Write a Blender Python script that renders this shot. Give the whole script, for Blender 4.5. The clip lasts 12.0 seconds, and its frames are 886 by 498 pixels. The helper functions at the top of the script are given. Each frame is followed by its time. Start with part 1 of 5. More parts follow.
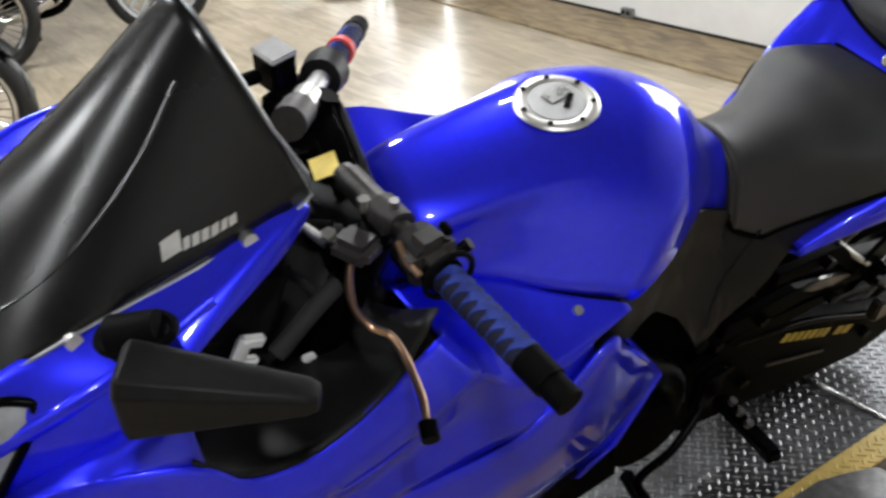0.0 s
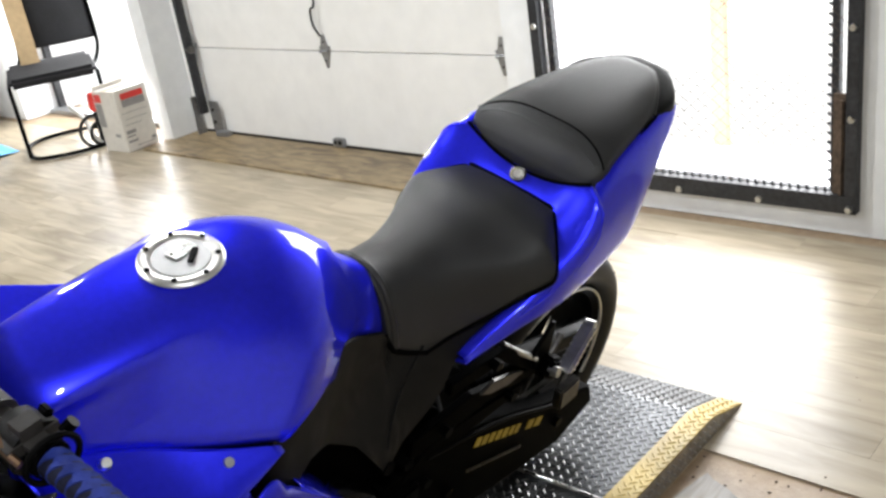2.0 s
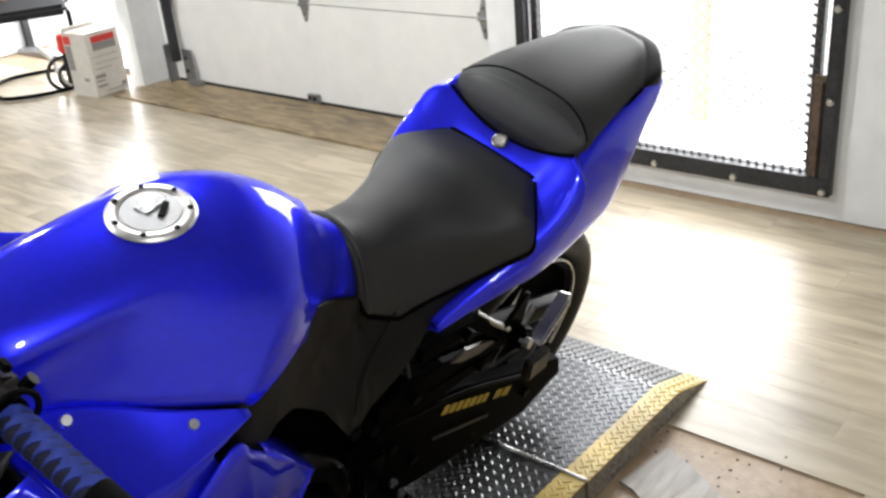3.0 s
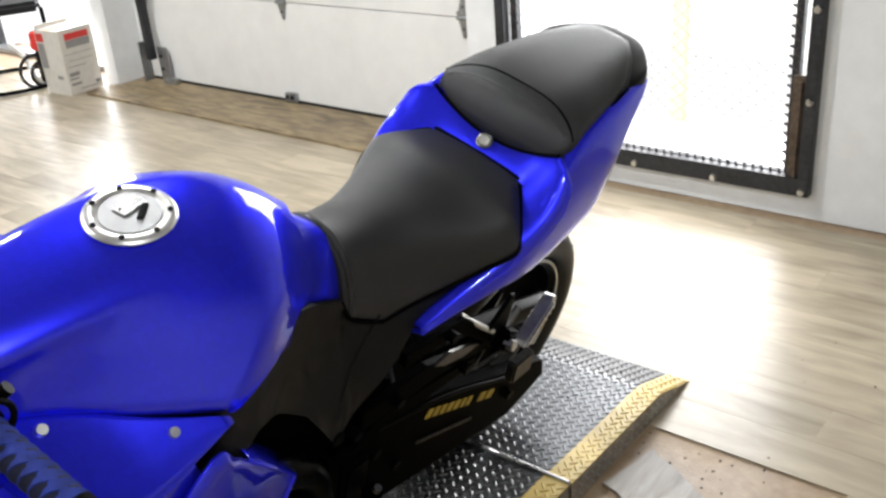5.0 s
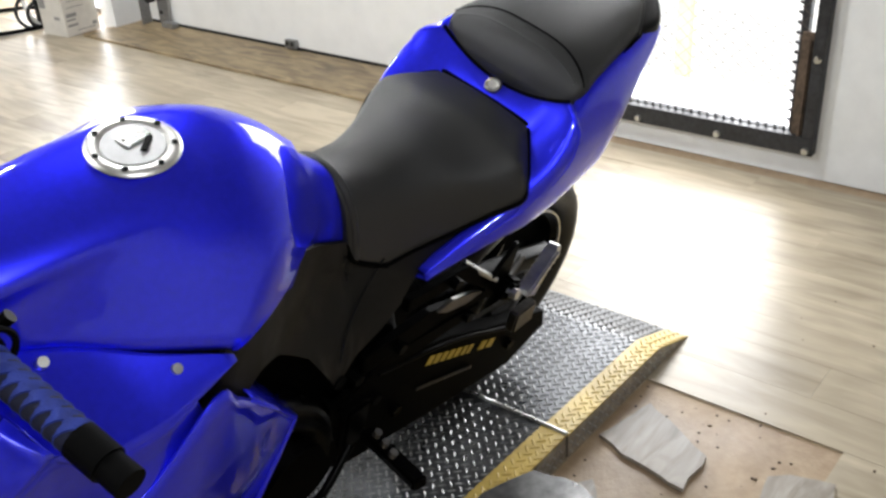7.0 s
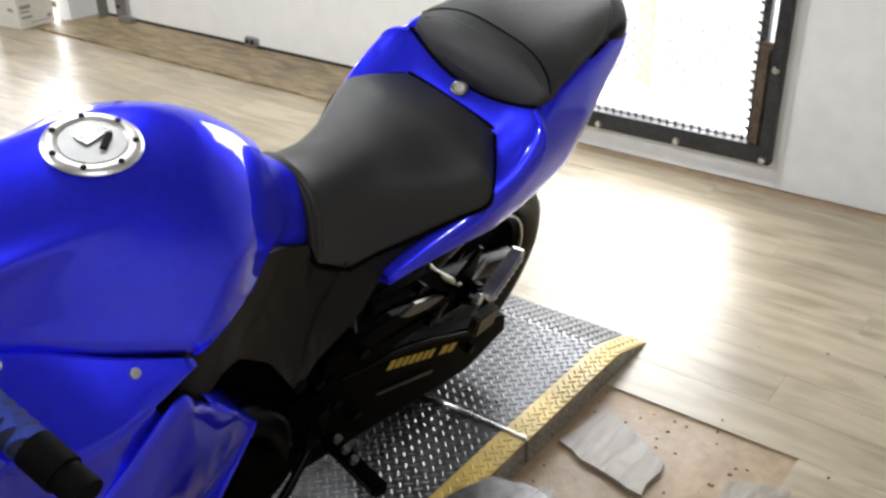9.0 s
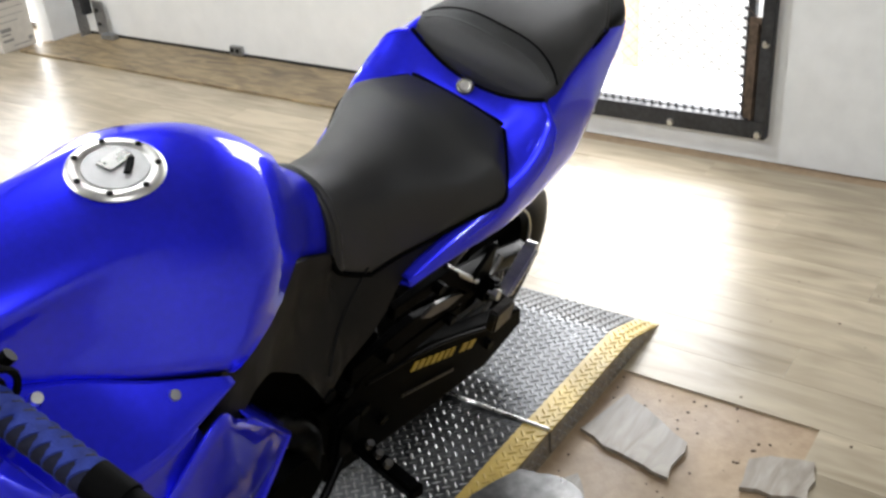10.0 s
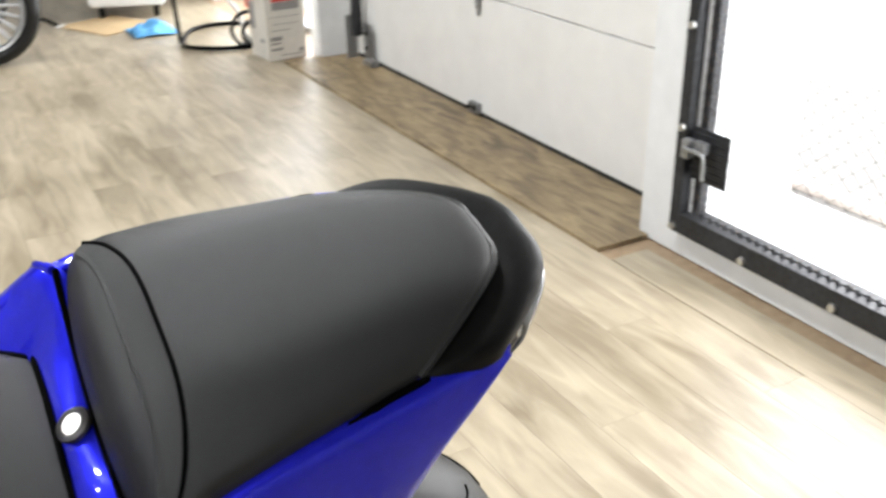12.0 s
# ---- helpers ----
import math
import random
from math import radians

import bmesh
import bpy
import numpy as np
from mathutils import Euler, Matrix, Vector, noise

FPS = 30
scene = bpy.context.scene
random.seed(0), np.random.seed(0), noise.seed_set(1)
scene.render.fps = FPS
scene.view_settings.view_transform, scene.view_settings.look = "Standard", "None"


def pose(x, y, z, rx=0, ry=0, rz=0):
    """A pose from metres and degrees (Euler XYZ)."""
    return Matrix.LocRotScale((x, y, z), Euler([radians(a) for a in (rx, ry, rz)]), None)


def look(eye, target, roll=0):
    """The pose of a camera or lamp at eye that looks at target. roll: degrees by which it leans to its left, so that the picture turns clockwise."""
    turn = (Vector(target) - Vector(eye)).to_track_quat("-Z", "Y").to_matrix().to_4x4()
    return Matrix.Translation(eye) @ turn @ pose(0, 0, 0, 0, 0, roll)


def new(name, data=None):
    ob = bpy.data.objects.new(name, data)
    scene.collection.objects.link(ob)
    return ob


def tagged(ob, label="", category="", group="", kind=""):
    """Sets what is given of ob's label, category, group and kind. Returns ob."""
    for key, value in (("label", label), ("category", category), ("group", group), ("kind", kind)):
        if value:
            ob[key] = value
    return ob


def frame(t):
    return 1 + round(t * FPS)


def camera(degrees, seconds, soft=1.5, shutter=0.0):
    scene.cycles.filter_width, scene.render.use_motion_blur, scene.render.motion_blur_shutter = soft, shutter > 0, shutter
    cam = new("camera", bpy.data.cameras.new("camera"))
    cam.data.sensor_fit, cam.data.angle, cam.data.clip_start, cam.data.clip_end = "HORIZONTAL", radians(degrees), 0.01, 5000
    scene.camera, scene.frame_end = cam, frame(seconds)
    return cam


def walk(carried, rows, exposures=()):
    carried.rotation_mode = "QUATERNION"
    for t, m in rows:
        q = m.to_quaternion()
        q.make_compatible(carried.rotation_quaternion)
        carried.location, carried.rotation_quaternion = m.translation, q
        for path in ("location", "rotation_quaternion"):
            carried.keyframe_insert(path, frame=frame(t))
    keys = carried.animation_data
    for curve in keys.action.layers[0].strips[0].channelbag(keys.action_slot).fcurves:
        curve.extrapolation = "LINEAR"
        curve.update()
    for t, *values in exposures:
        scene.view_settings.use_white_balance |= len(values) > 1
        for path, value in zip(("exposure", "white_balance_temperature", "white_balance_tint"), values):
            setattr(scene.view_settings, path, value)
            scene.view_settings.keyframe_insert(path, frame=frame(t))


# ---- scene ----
cam = camera(50.2, 12.0, soft=2.7, shutter=0.2)
PATH = [
    (0, (0.662, 0.152, 1.442), (1.532, 1.687, 0.499), -7.2),
    (0.5, (0.714, 0.107, 1.44), (1.795, 1.518, 0.523), -7.0),
    (1, (0.742, 0.075, 1.442), (1.947, 1.422, 0.586), -7.5),
    (1.5, (0.758, 0.055, 1.447), (2.027, 1.381, 0.65), -8.3),
    (2, (0.779, 0.04, 1.45), (2.105, 1.325, 0.682), -8.9),
    (2.5, (0.791, 0.053, 1.448), (2.139, 1.298, 0.653), -7.5),
    (3, (0.792, 0.07, 1.445), (2.131, 1.289, 0.597), -5.5),
    (3.2, (0.793, 0.065, 1.441), (2.121, 1.278, 0.567), -5.8),
    (5, (0.801, 0.094, 1.44), (2.171, 1.275, 0.586), -4.9),
    (5.5, (0.795, 0.093, 1.431), (2.149, 1.264, 0.539), -4.1),
    (6, (0.796, 0.098, 1.426), (2.142, 1.266, 0.518), -4.3),
    (6.5, (0.792, 0.106, 1.42), (2.128, 1.273, 0.496), -3.7),
    (7, (0.798, 0.115, 1.417), (2.139, 1.265, 0.479), -3.5),
    (9, (0.802, 0.133, 1.414), (2.201, 1.212, 0.476), -1.3),
    (9.5, (0.78, 0.149, 1.413), (2.21, 1.197, 0.488), 0.2),
    (10, (0.78, 0.166, 1.425), (2.183, 1.228, 0.475), -5.0),
    (10.5, (1.056, 0.156, 1.418), (2.426, 1.358, 0.593), -4.6),
    (11, (1.294, 0.203, 1.385), (2.542, 1.453, 0.446), -4.6),
    (11.2, (1.408, 0.266, 1.355), (2.586, 1.566, 0.394), -1.9),
    (11.5, (1.605, 0.339, 1.361), (2.755, 1.634, 0.361), -4.9),
    (11.7, (1.724, 0.345, 1.354), (2.841, 1.681, 0.371), -3.9),
    (11.8, (1.799, 0.355, 1.345), (2.881, 1.764, 0.426), -2.2),
    (11.9, (1.875, 0.352, 1.343), (2.873, 1.865, 0.498), -1.7),
    (12, (1.952, 0.351, 1.356), (2.828, 1.925, 0.487), -0.9),
]
walk(cam, [(t, look(eye, target, roll)) for t, eye, target, roll in PATH])

# ---- light ----
world = bpy.data.worlds.new("sky")
scene.world = world
world.use_nodes = True
_sky = world.node_tree.nodes.new("ShaderNodeTexSky")
_sky.sky_type, _sky.sun_disc = "NISHITA", False
_sky.sun_elevation, _sky.sun_rotation = radians(48), radians(60)
world.node_tree.links.new(_sky.outputs[0], world.node_tree.nodes["Background"].inputs[0])
world.node_tree.nodes["Background"].inputs[1].default_value = 0.15
scene.view_settings.exposure = 0.0


def lamp(name, kind, power, m, size=(1, 1), colour=(1, 1, 1), shape="RECTANGLE"):
    data = bpy.data.lights.new(name, kind)
    data.energy, data.color = power, colour
    if kind == "AREA":
        data.shape, data.size = shape, size[0]
        if shape == "RECTANGLE":
            data.size_y = size[1]
    ob = new(name, data)
    ob.matrix_world = m
    return ob


_sun = lamp("sun", "SUN", 3.0, look((-6, 1, 10), (0, 4, 0)), colour=(1.0, 0.96, 0.9))
_sun.data.angle = radians(0.5)
# daylight entering by the gate and the glazed entrance
lamp("gate_daylight", "AREA", 45, look((4.4, 1.75, 1.2), (2.6, 1.65, 0.2)), (1.1, 2.0), (0.97, 0.98, 1.0))
lamp("entrance_daylight", "AREA", 60, look((4.4, 6.4, 1.1), (2.2, 5.7, 0.6)), (1.6, 2.0), (0.97, 0.98, 1.0))
# shop lamps under the ceiling, out of view: assumed place and power
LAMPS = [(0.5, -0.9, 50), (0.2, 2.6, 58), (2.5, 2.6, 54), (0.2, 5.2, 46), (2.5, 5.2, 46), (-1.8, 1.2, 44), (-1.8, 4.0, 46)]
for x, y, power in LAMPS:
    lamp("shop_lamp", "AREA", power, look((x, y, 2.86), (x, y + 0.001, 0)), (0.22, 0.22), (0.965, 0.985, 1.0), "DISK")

# ---- materials ----


def material(name, colour, rough=0.5, metal=0.0, coat=0.0, vary=0.12, scale=30.0, bump=0.0, bump_scale=300.0, second=None, wear=0.0, ior=1.45, tint=None, clear=1.32):
    """Base colour broken by noise at two scales, with roughness wear and a fine relief."""
    mat = bpy.data.materials.new(name)
    mat.use_nodes = True
    n, link = mat.node_tree.nodes, mat.node_tree.links.new
    b = n["Principled BSDF"]
    b.inputs["Roughness"].default_value, b.inputs["Metallic"].default_value = rough, metal
    b.inputs["Coat Weight"].default_value, b.inputs["Coat Roughness"].default_value = coat, 0.04
    b.inputs["IOR"].default_value, b.inputs["Coat IOR"].default_value = ior, clear
    if tint:
        b.inputs["Specular Tint"].default_value = (*tint, 1)
    tex = n.new("ShaderNodeTexCoord")
    big, small = n.new("ShaderNodeTexNoise"), n.new("ShaderNodeTexNoise")
    big.inputs["Scale"].default_value, small.inputs["Scale"].default_value = scale * 0.12, scale
    big.inputs["Detail"].default_value, small.inputs["Detail"].default_value = 4, 6
    for t in (big, small):
        link(tex.outputs["Object"], t.inputs["Vector"])
    add = n.new("ShaderNodeMath")
    add.operation = "ADD"
    link(big.outputs[0], add.inputs[0])
    link(small.outputs[0], add.inputs[1])
    ramp = n.new("ShaderNodeMapRange")
    ramp.inputs["From Min"].default_value, ramp.inputs["From Max"].default_value = 0.6, 1.4
    link(add.outputs[0], ramp.inputs["Value"])
    mix = n.new("ShaderNodeMix")
    mix.data_type = "RGBA"
    dark = second or tuple(c * (1 - 2 * vary) for c in colour)
    light = colour if second else tuple(min(1, c * (1 + vary)) for c in colour)
    mix.inputs[6].default_value, mix.inputs[7].default_value = (*dark, 1), (*light, 1)
    link(ramp.outputs[0], mix.inputs[0])
    link(mix.outputs[2], b.inputs["Base Color"])
    if wear:
        mr = n.new("ShaderNodeMapRange")
        mr.inputs["From Min"].default_value, mr.inputs["From Max"].default_value = 0.3, 0.7
        mr.inputs["To Min"].default_value, mr.inputs["To Max"].default_value = max(0.02, rough - wear), min(1, rough + wear)
        link(big.outputs[0], mr.inputs["Value"])
        link(mr.outputs[0], b.inputs["Roughness"])
    if bump:
        grain = n.new("ShaderNodeTexNoise")
        grain.inputs["Scale"].default_value, grain.inputs["Detail"].default_value = bump_scale, 3
        link(tex.outputs["Object"], grain.inputs["Vector"])
        bp = n.new("ShaderNodeBump")
        bp.inputs["Strength"].default_value, bp.inputs["Distance"].default_value = bump, 0.002
        link(grain.outputs[0], bp.inputs["Height"])
        link(bp.outputs[0], b.inputs["Normal"])
    return mat


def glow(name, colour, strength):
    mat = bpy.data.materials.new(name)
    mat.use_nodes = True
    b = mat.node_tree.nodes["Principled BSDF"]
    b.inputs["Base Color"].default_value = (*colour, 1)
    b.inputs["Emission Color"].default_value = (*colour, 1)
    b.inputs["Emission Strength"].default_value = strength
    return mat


def wood(name, light, dark, along="Y", rough=0.35, stretch=9.0, scale=5.0, pieces=True, bump=0.05, mottle=0.55):
    """Streaked timber grain along one axis; each piece is shifted in tone."""
    mat = bpy.data.materials.new(name)
    mat.use_nodes = True
    n, link = mat.node_tree.nodes, mat.node_tree.links.new
    b = n["Principled BSDF"]
    geo, info = n.new("ShaderNodeNewGeometry"), n.new("ShaderNodeObjectInfo")
    mp = n.new("ShaderNodeMapping")
    mp.inputs["Scale"].default_value = tuple(1.0 if a == along else stretch for a in "XYZ")
    shift = n.new("ShaderNodeVectorMath")
    shift.operation = "MULTIPLY_ADD"
    shift.inputs[1].default_value = (13, 7, 3)
    comb = n.new("ShaderNodeCombineXYZ")
    for k in range(3):
        link(info.outputs["Random"], comb.inputs[k])
    link(comb.outputs[0], shift.inputs[0])
    link(geo.outputs["Position"], shift.inputs[2])
    link(shift.outputs[0] if pieces else geo.outputs["Position"], mp.inputs[0])
    tex = n.new("ShaderNodeTexNoise")
    tex.inputs["Scale"].default_value, tex.inputs["Detail"].default_value, tex.inputs["Distortion"].default_value = scale, 8, 0.8
    link(mp.outputs[0], tex.inputs[0])
    blot = n.new("ShaderNodeTexNoise")
    blot.inputs["Scale"].default_value, blot.inputs["Detail"].default_value = 1.6, 5
    link(geo.outputs["Position"], blot.inputs[0])
    add = n.new("ShaderNodeMath")
    add.operation = "MULTIPLY_ADD"
    add.inputs[1].default_value = mottle
    link(blot.outputs[0], add.inputs[0])
    link(tex.outputs[0], add.inputs[2])
    if pieces:
        per = n.new("ShaderNodeMath")
        per.operation = "MULTIPLY_ADD"
        per.inputs[1].default_value = 0.17
        link(info.outputs["Random"], per.inputs[0])
        link(add.outputs[0], per.inputs[2])
        add = per
    ramp = n.new("ShaderNodeMapRange")
    ramp.inputs["From Min"].default_value, ramp.inputs["From Max"].default_value = mottle * 0.5 + 0.275, mottle * 0.5 + 0.895
    link(add.outputs[0], ramp.inputs["Value"])
    mix = n.new("ShaderNodeMix")
    mix.data_type = "RGBA"
    mix.inputs[6].default_value, mix.inputs[7].default_value = (*dark, 1), (*light, 1)
    link(ramp.outputs[0], mix.inputs[0])
    link(mix.outputs[2], b.inputs["Base Color"])
    rr = n.new("ShaderNodeMapRange")
    rr.inputs["To Min"].default_value, rr.inputs["To Max"].default_value = rough - 0.08, rough + 0.12
    link(blot.outputs[0], rr.inputs["Value"])
    link(rr.outputs[0], b.inputs["Roughness"])
    bp = n.new("ShaderNodeBump")
    bp.inputs["Strength"].default_value, bp.inputs["Distance"].default_value = bump, 0.003
    link(tex.outputs[0], bp.inputs["Height"])
    link(bp.outputs[0], b.inputs["Normal"])
    return mat


M = {
    "blue": material("blue_paint", (0.026, 0.030, 0.84), 0.32, 0.60, 1.0, 0.06, 900, ior=1.15, tint=(0.05, 0.05, 0.85), clear=1.46),
    "screen": material("smoked_screen", (0.004, 0.004, 0.004), 0.26, 0, 0, 0.1, 60, wear=0.06, ior=1.45),
    "seat": material("seat_vinyl", (0.0130, 0.0133, 0.0136), 0.44, 0, 0, 0.12, 80, 0.3, 1400, wear=0.05, ior=1.52),
    "plastic": material("black_plastic", (0.0085, 0.0083, 0.0080), 0.44, 0, 0, 0.2, 120, 0.2, 900, wear=0.07, ior=1.22),
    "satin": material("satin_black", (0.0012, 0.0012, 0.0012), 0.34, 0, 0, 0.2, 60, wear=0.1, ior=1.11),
    "rubber": material("tyre_rubber", (0.0025, 0.0025, 0.0025), 0.62, 0, 0, 0.2, 60, 0.2, 500, ior=1.12),
    "tyre": material("road_tyre_rubber", (0.008, 0.008, 0.008), 0.5, 0, 0, 0.2, 60, 0.2, 500, ior=1.4),
    "grip": material("blue_grip_wrap", (0.015, 0.035, 0.26), 0.8, 0, 0, 0.3, 60, 0.5, 500),
    "gripcore": material("dark_grip_rubber", (0.004, 0.006, 0.03), 0.8, 0, 0, 0.3, 60, 0.4, 500),
    "housing": material("worn_grey_plastic", (0.035, 0.032, 0.030), 0.45, 0, 0, 0.3, 80, 0.2, 600, wear=0.1),
    "alu": material("brushed_aluminium", (0.62, 0.62, 0.6), 0.32, 1.0, 0, 0.12, 120, 0.05, 600, wear=0.1),
    "cap": material("cap_ring", (0.72, 0.71, 0.68), 0.38, 0.85, 0, 0.08, 120, wear=0.08),
    "steel": material("dull_steel", (0.16, 0.155, 0.15), 0.4, 1.0, 0, 0.25, 80, 0.05, 500, wear=0.1),
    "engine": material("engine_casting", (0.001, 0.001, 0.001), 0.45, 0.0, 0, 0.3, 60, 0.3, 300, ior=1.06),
    "silver": material("silver_paint", (0.5, 0.5, 0.5), 0.4, 0.4, 0, 0.1, 60),
    "yellow": material("yellow_decal", (0.86, 0.66, 0.16), 0.5, 0, 0, 0.15, 60),
    "red": material("red_plastic", (0.7, 0.05, 0.04), 0.45, 0, 0, 0.1, 60),
    "white": material("white_plastic", (0.75, 0.75, 0.73), 0.4, 0, 0, 0.06, 40),
    "lens": material("headlight_lens", (0.34, 0.35, 0.35), 0.12, 0, 0.5, 0.3, 40),
    "gold": material("bronze_edge", (0.5, 0.32, 0.2), 0.35, 1.0, 0, 0.15, 60),
    "wall": material("white_wall_paint", (0.80, 0.81, 0.81), 0.55, 0, 0, 0.05, 14, 0.12, 220),
    # dark tone for the unseen wall, dims what the paint reflects
    "backwall": material("unseen_wall_grey", (0.28, 0.28, 0.28), 0.6, 0, 0, 0.05, 14, 0.12, 220),
    "decal": material("gold_print", (0.40, 0.27, 0.03), 0.5, 0, 0, 0.2, 90),
    # near-black cord, stands for the shade in narrow gaps, seams and grooves
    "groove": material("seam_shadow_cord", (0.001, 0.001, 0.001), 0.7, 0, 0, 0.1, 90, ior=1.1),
    # unseen ceiling, kept dark for deeper contrast and reflections
    "ceiling": material("unseen_ceiling_grey", (0.16, 0.16, 0.16), 0.8, 0, 0, 0.06, 10, 0.1, 200),
    "door": material("door_enamel", (0.83, 0.825, 0.80), 0.42, 0, 0, 0.04, 9, 0.06, 260),
    "mesh": material("mesh_steel", (0.16, 0.12, 0.10), 0.55, 0.3, 0, 0.3, 60),
    "frame": material("gate_steel", (0.045, 0.046, 0.05), 0.5, 0.5, 0, 0.3, 60, 0.3, 160, wear=0.1),
    "rust": material("rusty_steel", (0.12, 0.085, 0.06), 0.7, 0.2, 0, 0.4, 60, 0.4, 160),
    "galv": material("galvanised", (0.42, 0.43, 0.44), 0.42, 0.9, 0, 0.2, 60, 0.1, 200, wear=0.1),
    "seal": material("door_seal", (0.02, 0.02, 0.02), 0.8, 0, 0, 0.2, 60),
    "deck": material("deck_plate", (0.095, 0.098, 0.103), 0.33, 0.9, 0, 0.3, 40, 0.15, 240, wear=0.1),
    "tread": material("tread_metal", (0.22, 0.22, 0.22), 0.32, 0.8, 0, 0.3, 50, wear=0.1),
    "stripe": material("yellow_stripe", (0.62, 0.45, 0.11), 0.42, 0.0, 0.2, 0.15, 30, 0.15, 240, second=(0.42, 0.29, 0.07), wear=0.1),
    "sideplate": material("deck_side", (0.36, 0.33, 0.28), 0.42, 0.6, 0, 0.35, 40, 0.3, 150, wear=0.1),
    "card": material("cardboard", (0.5, 0.36, 0.2), 0.8, 0, 0, 0.1, 30),
    "carton": material("printed_carton", (0.66, 0.63, 0.57), 0.6, 0, 0, 0.06, 30),
    "ink": material("grey_print", (0.28, 0.27, 0.26), 0.6, 0, 0, 0.1, 60),
    "cloth": material("blue_cloth", (0.12, 0.38, 0.7), 0.85, 0, 0, 0.2, 60, 0.3, 300),
    "concrete": material("concrete", (0.5, 0.49, 0.46), 0.85, 0, 0, 0.1, 8, 0.3, 90),
    "orange": material("orange_post", (0.93, 0.64, 0.46), 0.7, 0, 0, 0.1, 30),
    "slate": wood("grey_vinyl", (0.50, 0.455, 0.385), (0.16, 0.13, 0.10), "X", 0.42, 5.0, 7.0, False, 0.15),
    "under": material("bare_underlay", (0.43, 0.32, 0.205), 0.5, 0, 0, 0.1, 34, 0.4, 120, second=(0.26, 0.175, 0.105), wear=0.15),
    "kerb": material("pale_kerb", (0.84, 0.78, 0.74), 0.8, 0, 0, 0.15, 30, 0.3, 90),
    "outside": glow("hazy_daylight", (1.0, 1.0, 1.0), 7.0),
    "plank": wood("floor_plank", (0.50, 0.428, 0.312), (0.215, 0.172, 0.112), "Y", 0.31, 6.0, 3.0, mottle=0.9),
    "ply": wood("plywood", (0.47, 0.355, 0.20), (0.10, 0.068, 0.035), "Y", 0.45, 4.0, 6.0, False, 0.2),
    "blackcloth": material("black_fabric", (0.012, 0.012, 0.014), 0.85, 0, 0, 0.2, 60, 0.3, 500),
    "chrome": material("chrome", (0.75, 0.75, 0.75), 0.12, 1.0, 0, 0.05, 60),
}

# ---- modelling helpers ----


BODY = {"settled": set()}


def part(name, bm, mat, parent=None, label="", smooth=True, solid=0.0, bevel=0.0, square=False):
    """Links a bmesh as one mesh object, under a thing or a part where parent is given; the body's parts are settled, those of their own frame are not."""
    settled = parent is not None and parent.name in BODY["settled"] and not square
    if settled:
        for v in bm.verts:
            v.co = settle(v.co)
    mesh = bpy.data.meshes.new(name)
    bmesh.ops.recalc_face_normals(bm, faces=bm.faces)
    bm.to_mesh(mesh)
    bm.free()
    for p in mesh.polygons:
        p.use_smooth = smooth
    mesh.materials.append(M[mat])
    ob = new(name, mesh)
    if settled:
        BODY["settled"].add(ob.name)
    if parent:
        ob.parent = parent
    if label:
        ob["label"] = label
    if solid:
        m = ob.modifiers.new("solid", "SOLIDIFY")
        m.thickness, m.offset = solid, -1
    if bevel:
        m = ob.modifiers.new("bevel", "BEVEL")
        m.width, m.segments, m.limit_method, m.angle_limit = bevel, 2, "ANGLE", radians(35)
        m.harden_normals = False
    if smooth:
        mesh.set_sharp_from_angle(angle=radians(38))
    return ob


def empty(name, label, category, m=Matrix(), group="", kind=""):
    ob = new(name)
    ob.matrix_world = m
    return tagged(ob, label, category, group, kind)


def bx(size, at=(0, 0, 0), turn=(0, 0, 0), bm=None, bevel=0.0):
    bm = bm or bmesh.new()
    made = bmesh.ops.create_cube(bm, size=1, matrix=pose(*at, *turn) @ Matrix.Diagonal((*size, 1)))
    if bevel:
        edges = list({e for v in made["verts"] for e in v.link_edges})
        bmesh.ops.bevel(bm, geom=edges, offset=bevel, segments=2, affect="EDGES")
    return bm


def rod(a, b, r, r2=None, n=16, bm=None):
    bm = bm or bmesh.new()
    a, b = Vector(a), Vector(b)
    m = Matrix.Translation((a + b) / 2) @ (b - a).to_track_quat("Z", "Y").to_matrix().to_4x4()
    bmesh.ops.create_cone(bm, cap_ends=True, segments=n, radius1=r, radius2=r if r2 is None else r2, depth=(b - a).length, matrix=m)
    return bm


def spline(pts, steps):
    """Catmull-Rom through a row of points, or of rows of points."""
    p = np.array(pts, float)
    q = np.concatenate([[2 * p[0] - p[1]], p, [2 * p[-1] - p[-2]]])
    out = []
    for i in range(len(p) - 1):
        a, b, c, d = q[i : i + 4]
        for t in np.arange(steps) / steps:
            out.append(0.5 * (2 * b + (c - a) * t + (2 * a - 5 * b + 4 * c - d) * t**2 + (3 * b - a - 3 * c + d) * t**3))
    return np.array(out + [p[-1]])


def tube(pts, r, steps=6, n=10, bm=None):
    """A round tube along a smooth line."""
    bm = bm or bmesh.new()
    line = spline(pts, steps) if len(pts) > 2 else np.array(pts, float)
    rings = []
    up = Vector((0.13, 0.2, 1))
    for i, p in enumerate(line):
        d = Vector(line[min(i + 1, len(line) - 1)] - line[max(i - 1, 0)]).normalized()
        x = d.cross(up).normalized()
        y = x.cross(d)
        rings.append([bm.verts.new(Vector(p) + r * (math.cos(a) * x + math.sin(a) * y)) for a in np.linspace(0, 2 * math.pi, n, endpoint=False)])
    for a, b in zip(rings, rings[1:]):
        for k in range(n):
            bm.faces.new((a[k], a[(k + 1) % n], b[(k + 1) % n], b[k]))
    bm.faces.new(rings[0]), bm.faces.new(rings[-1][::-1])
    return bm


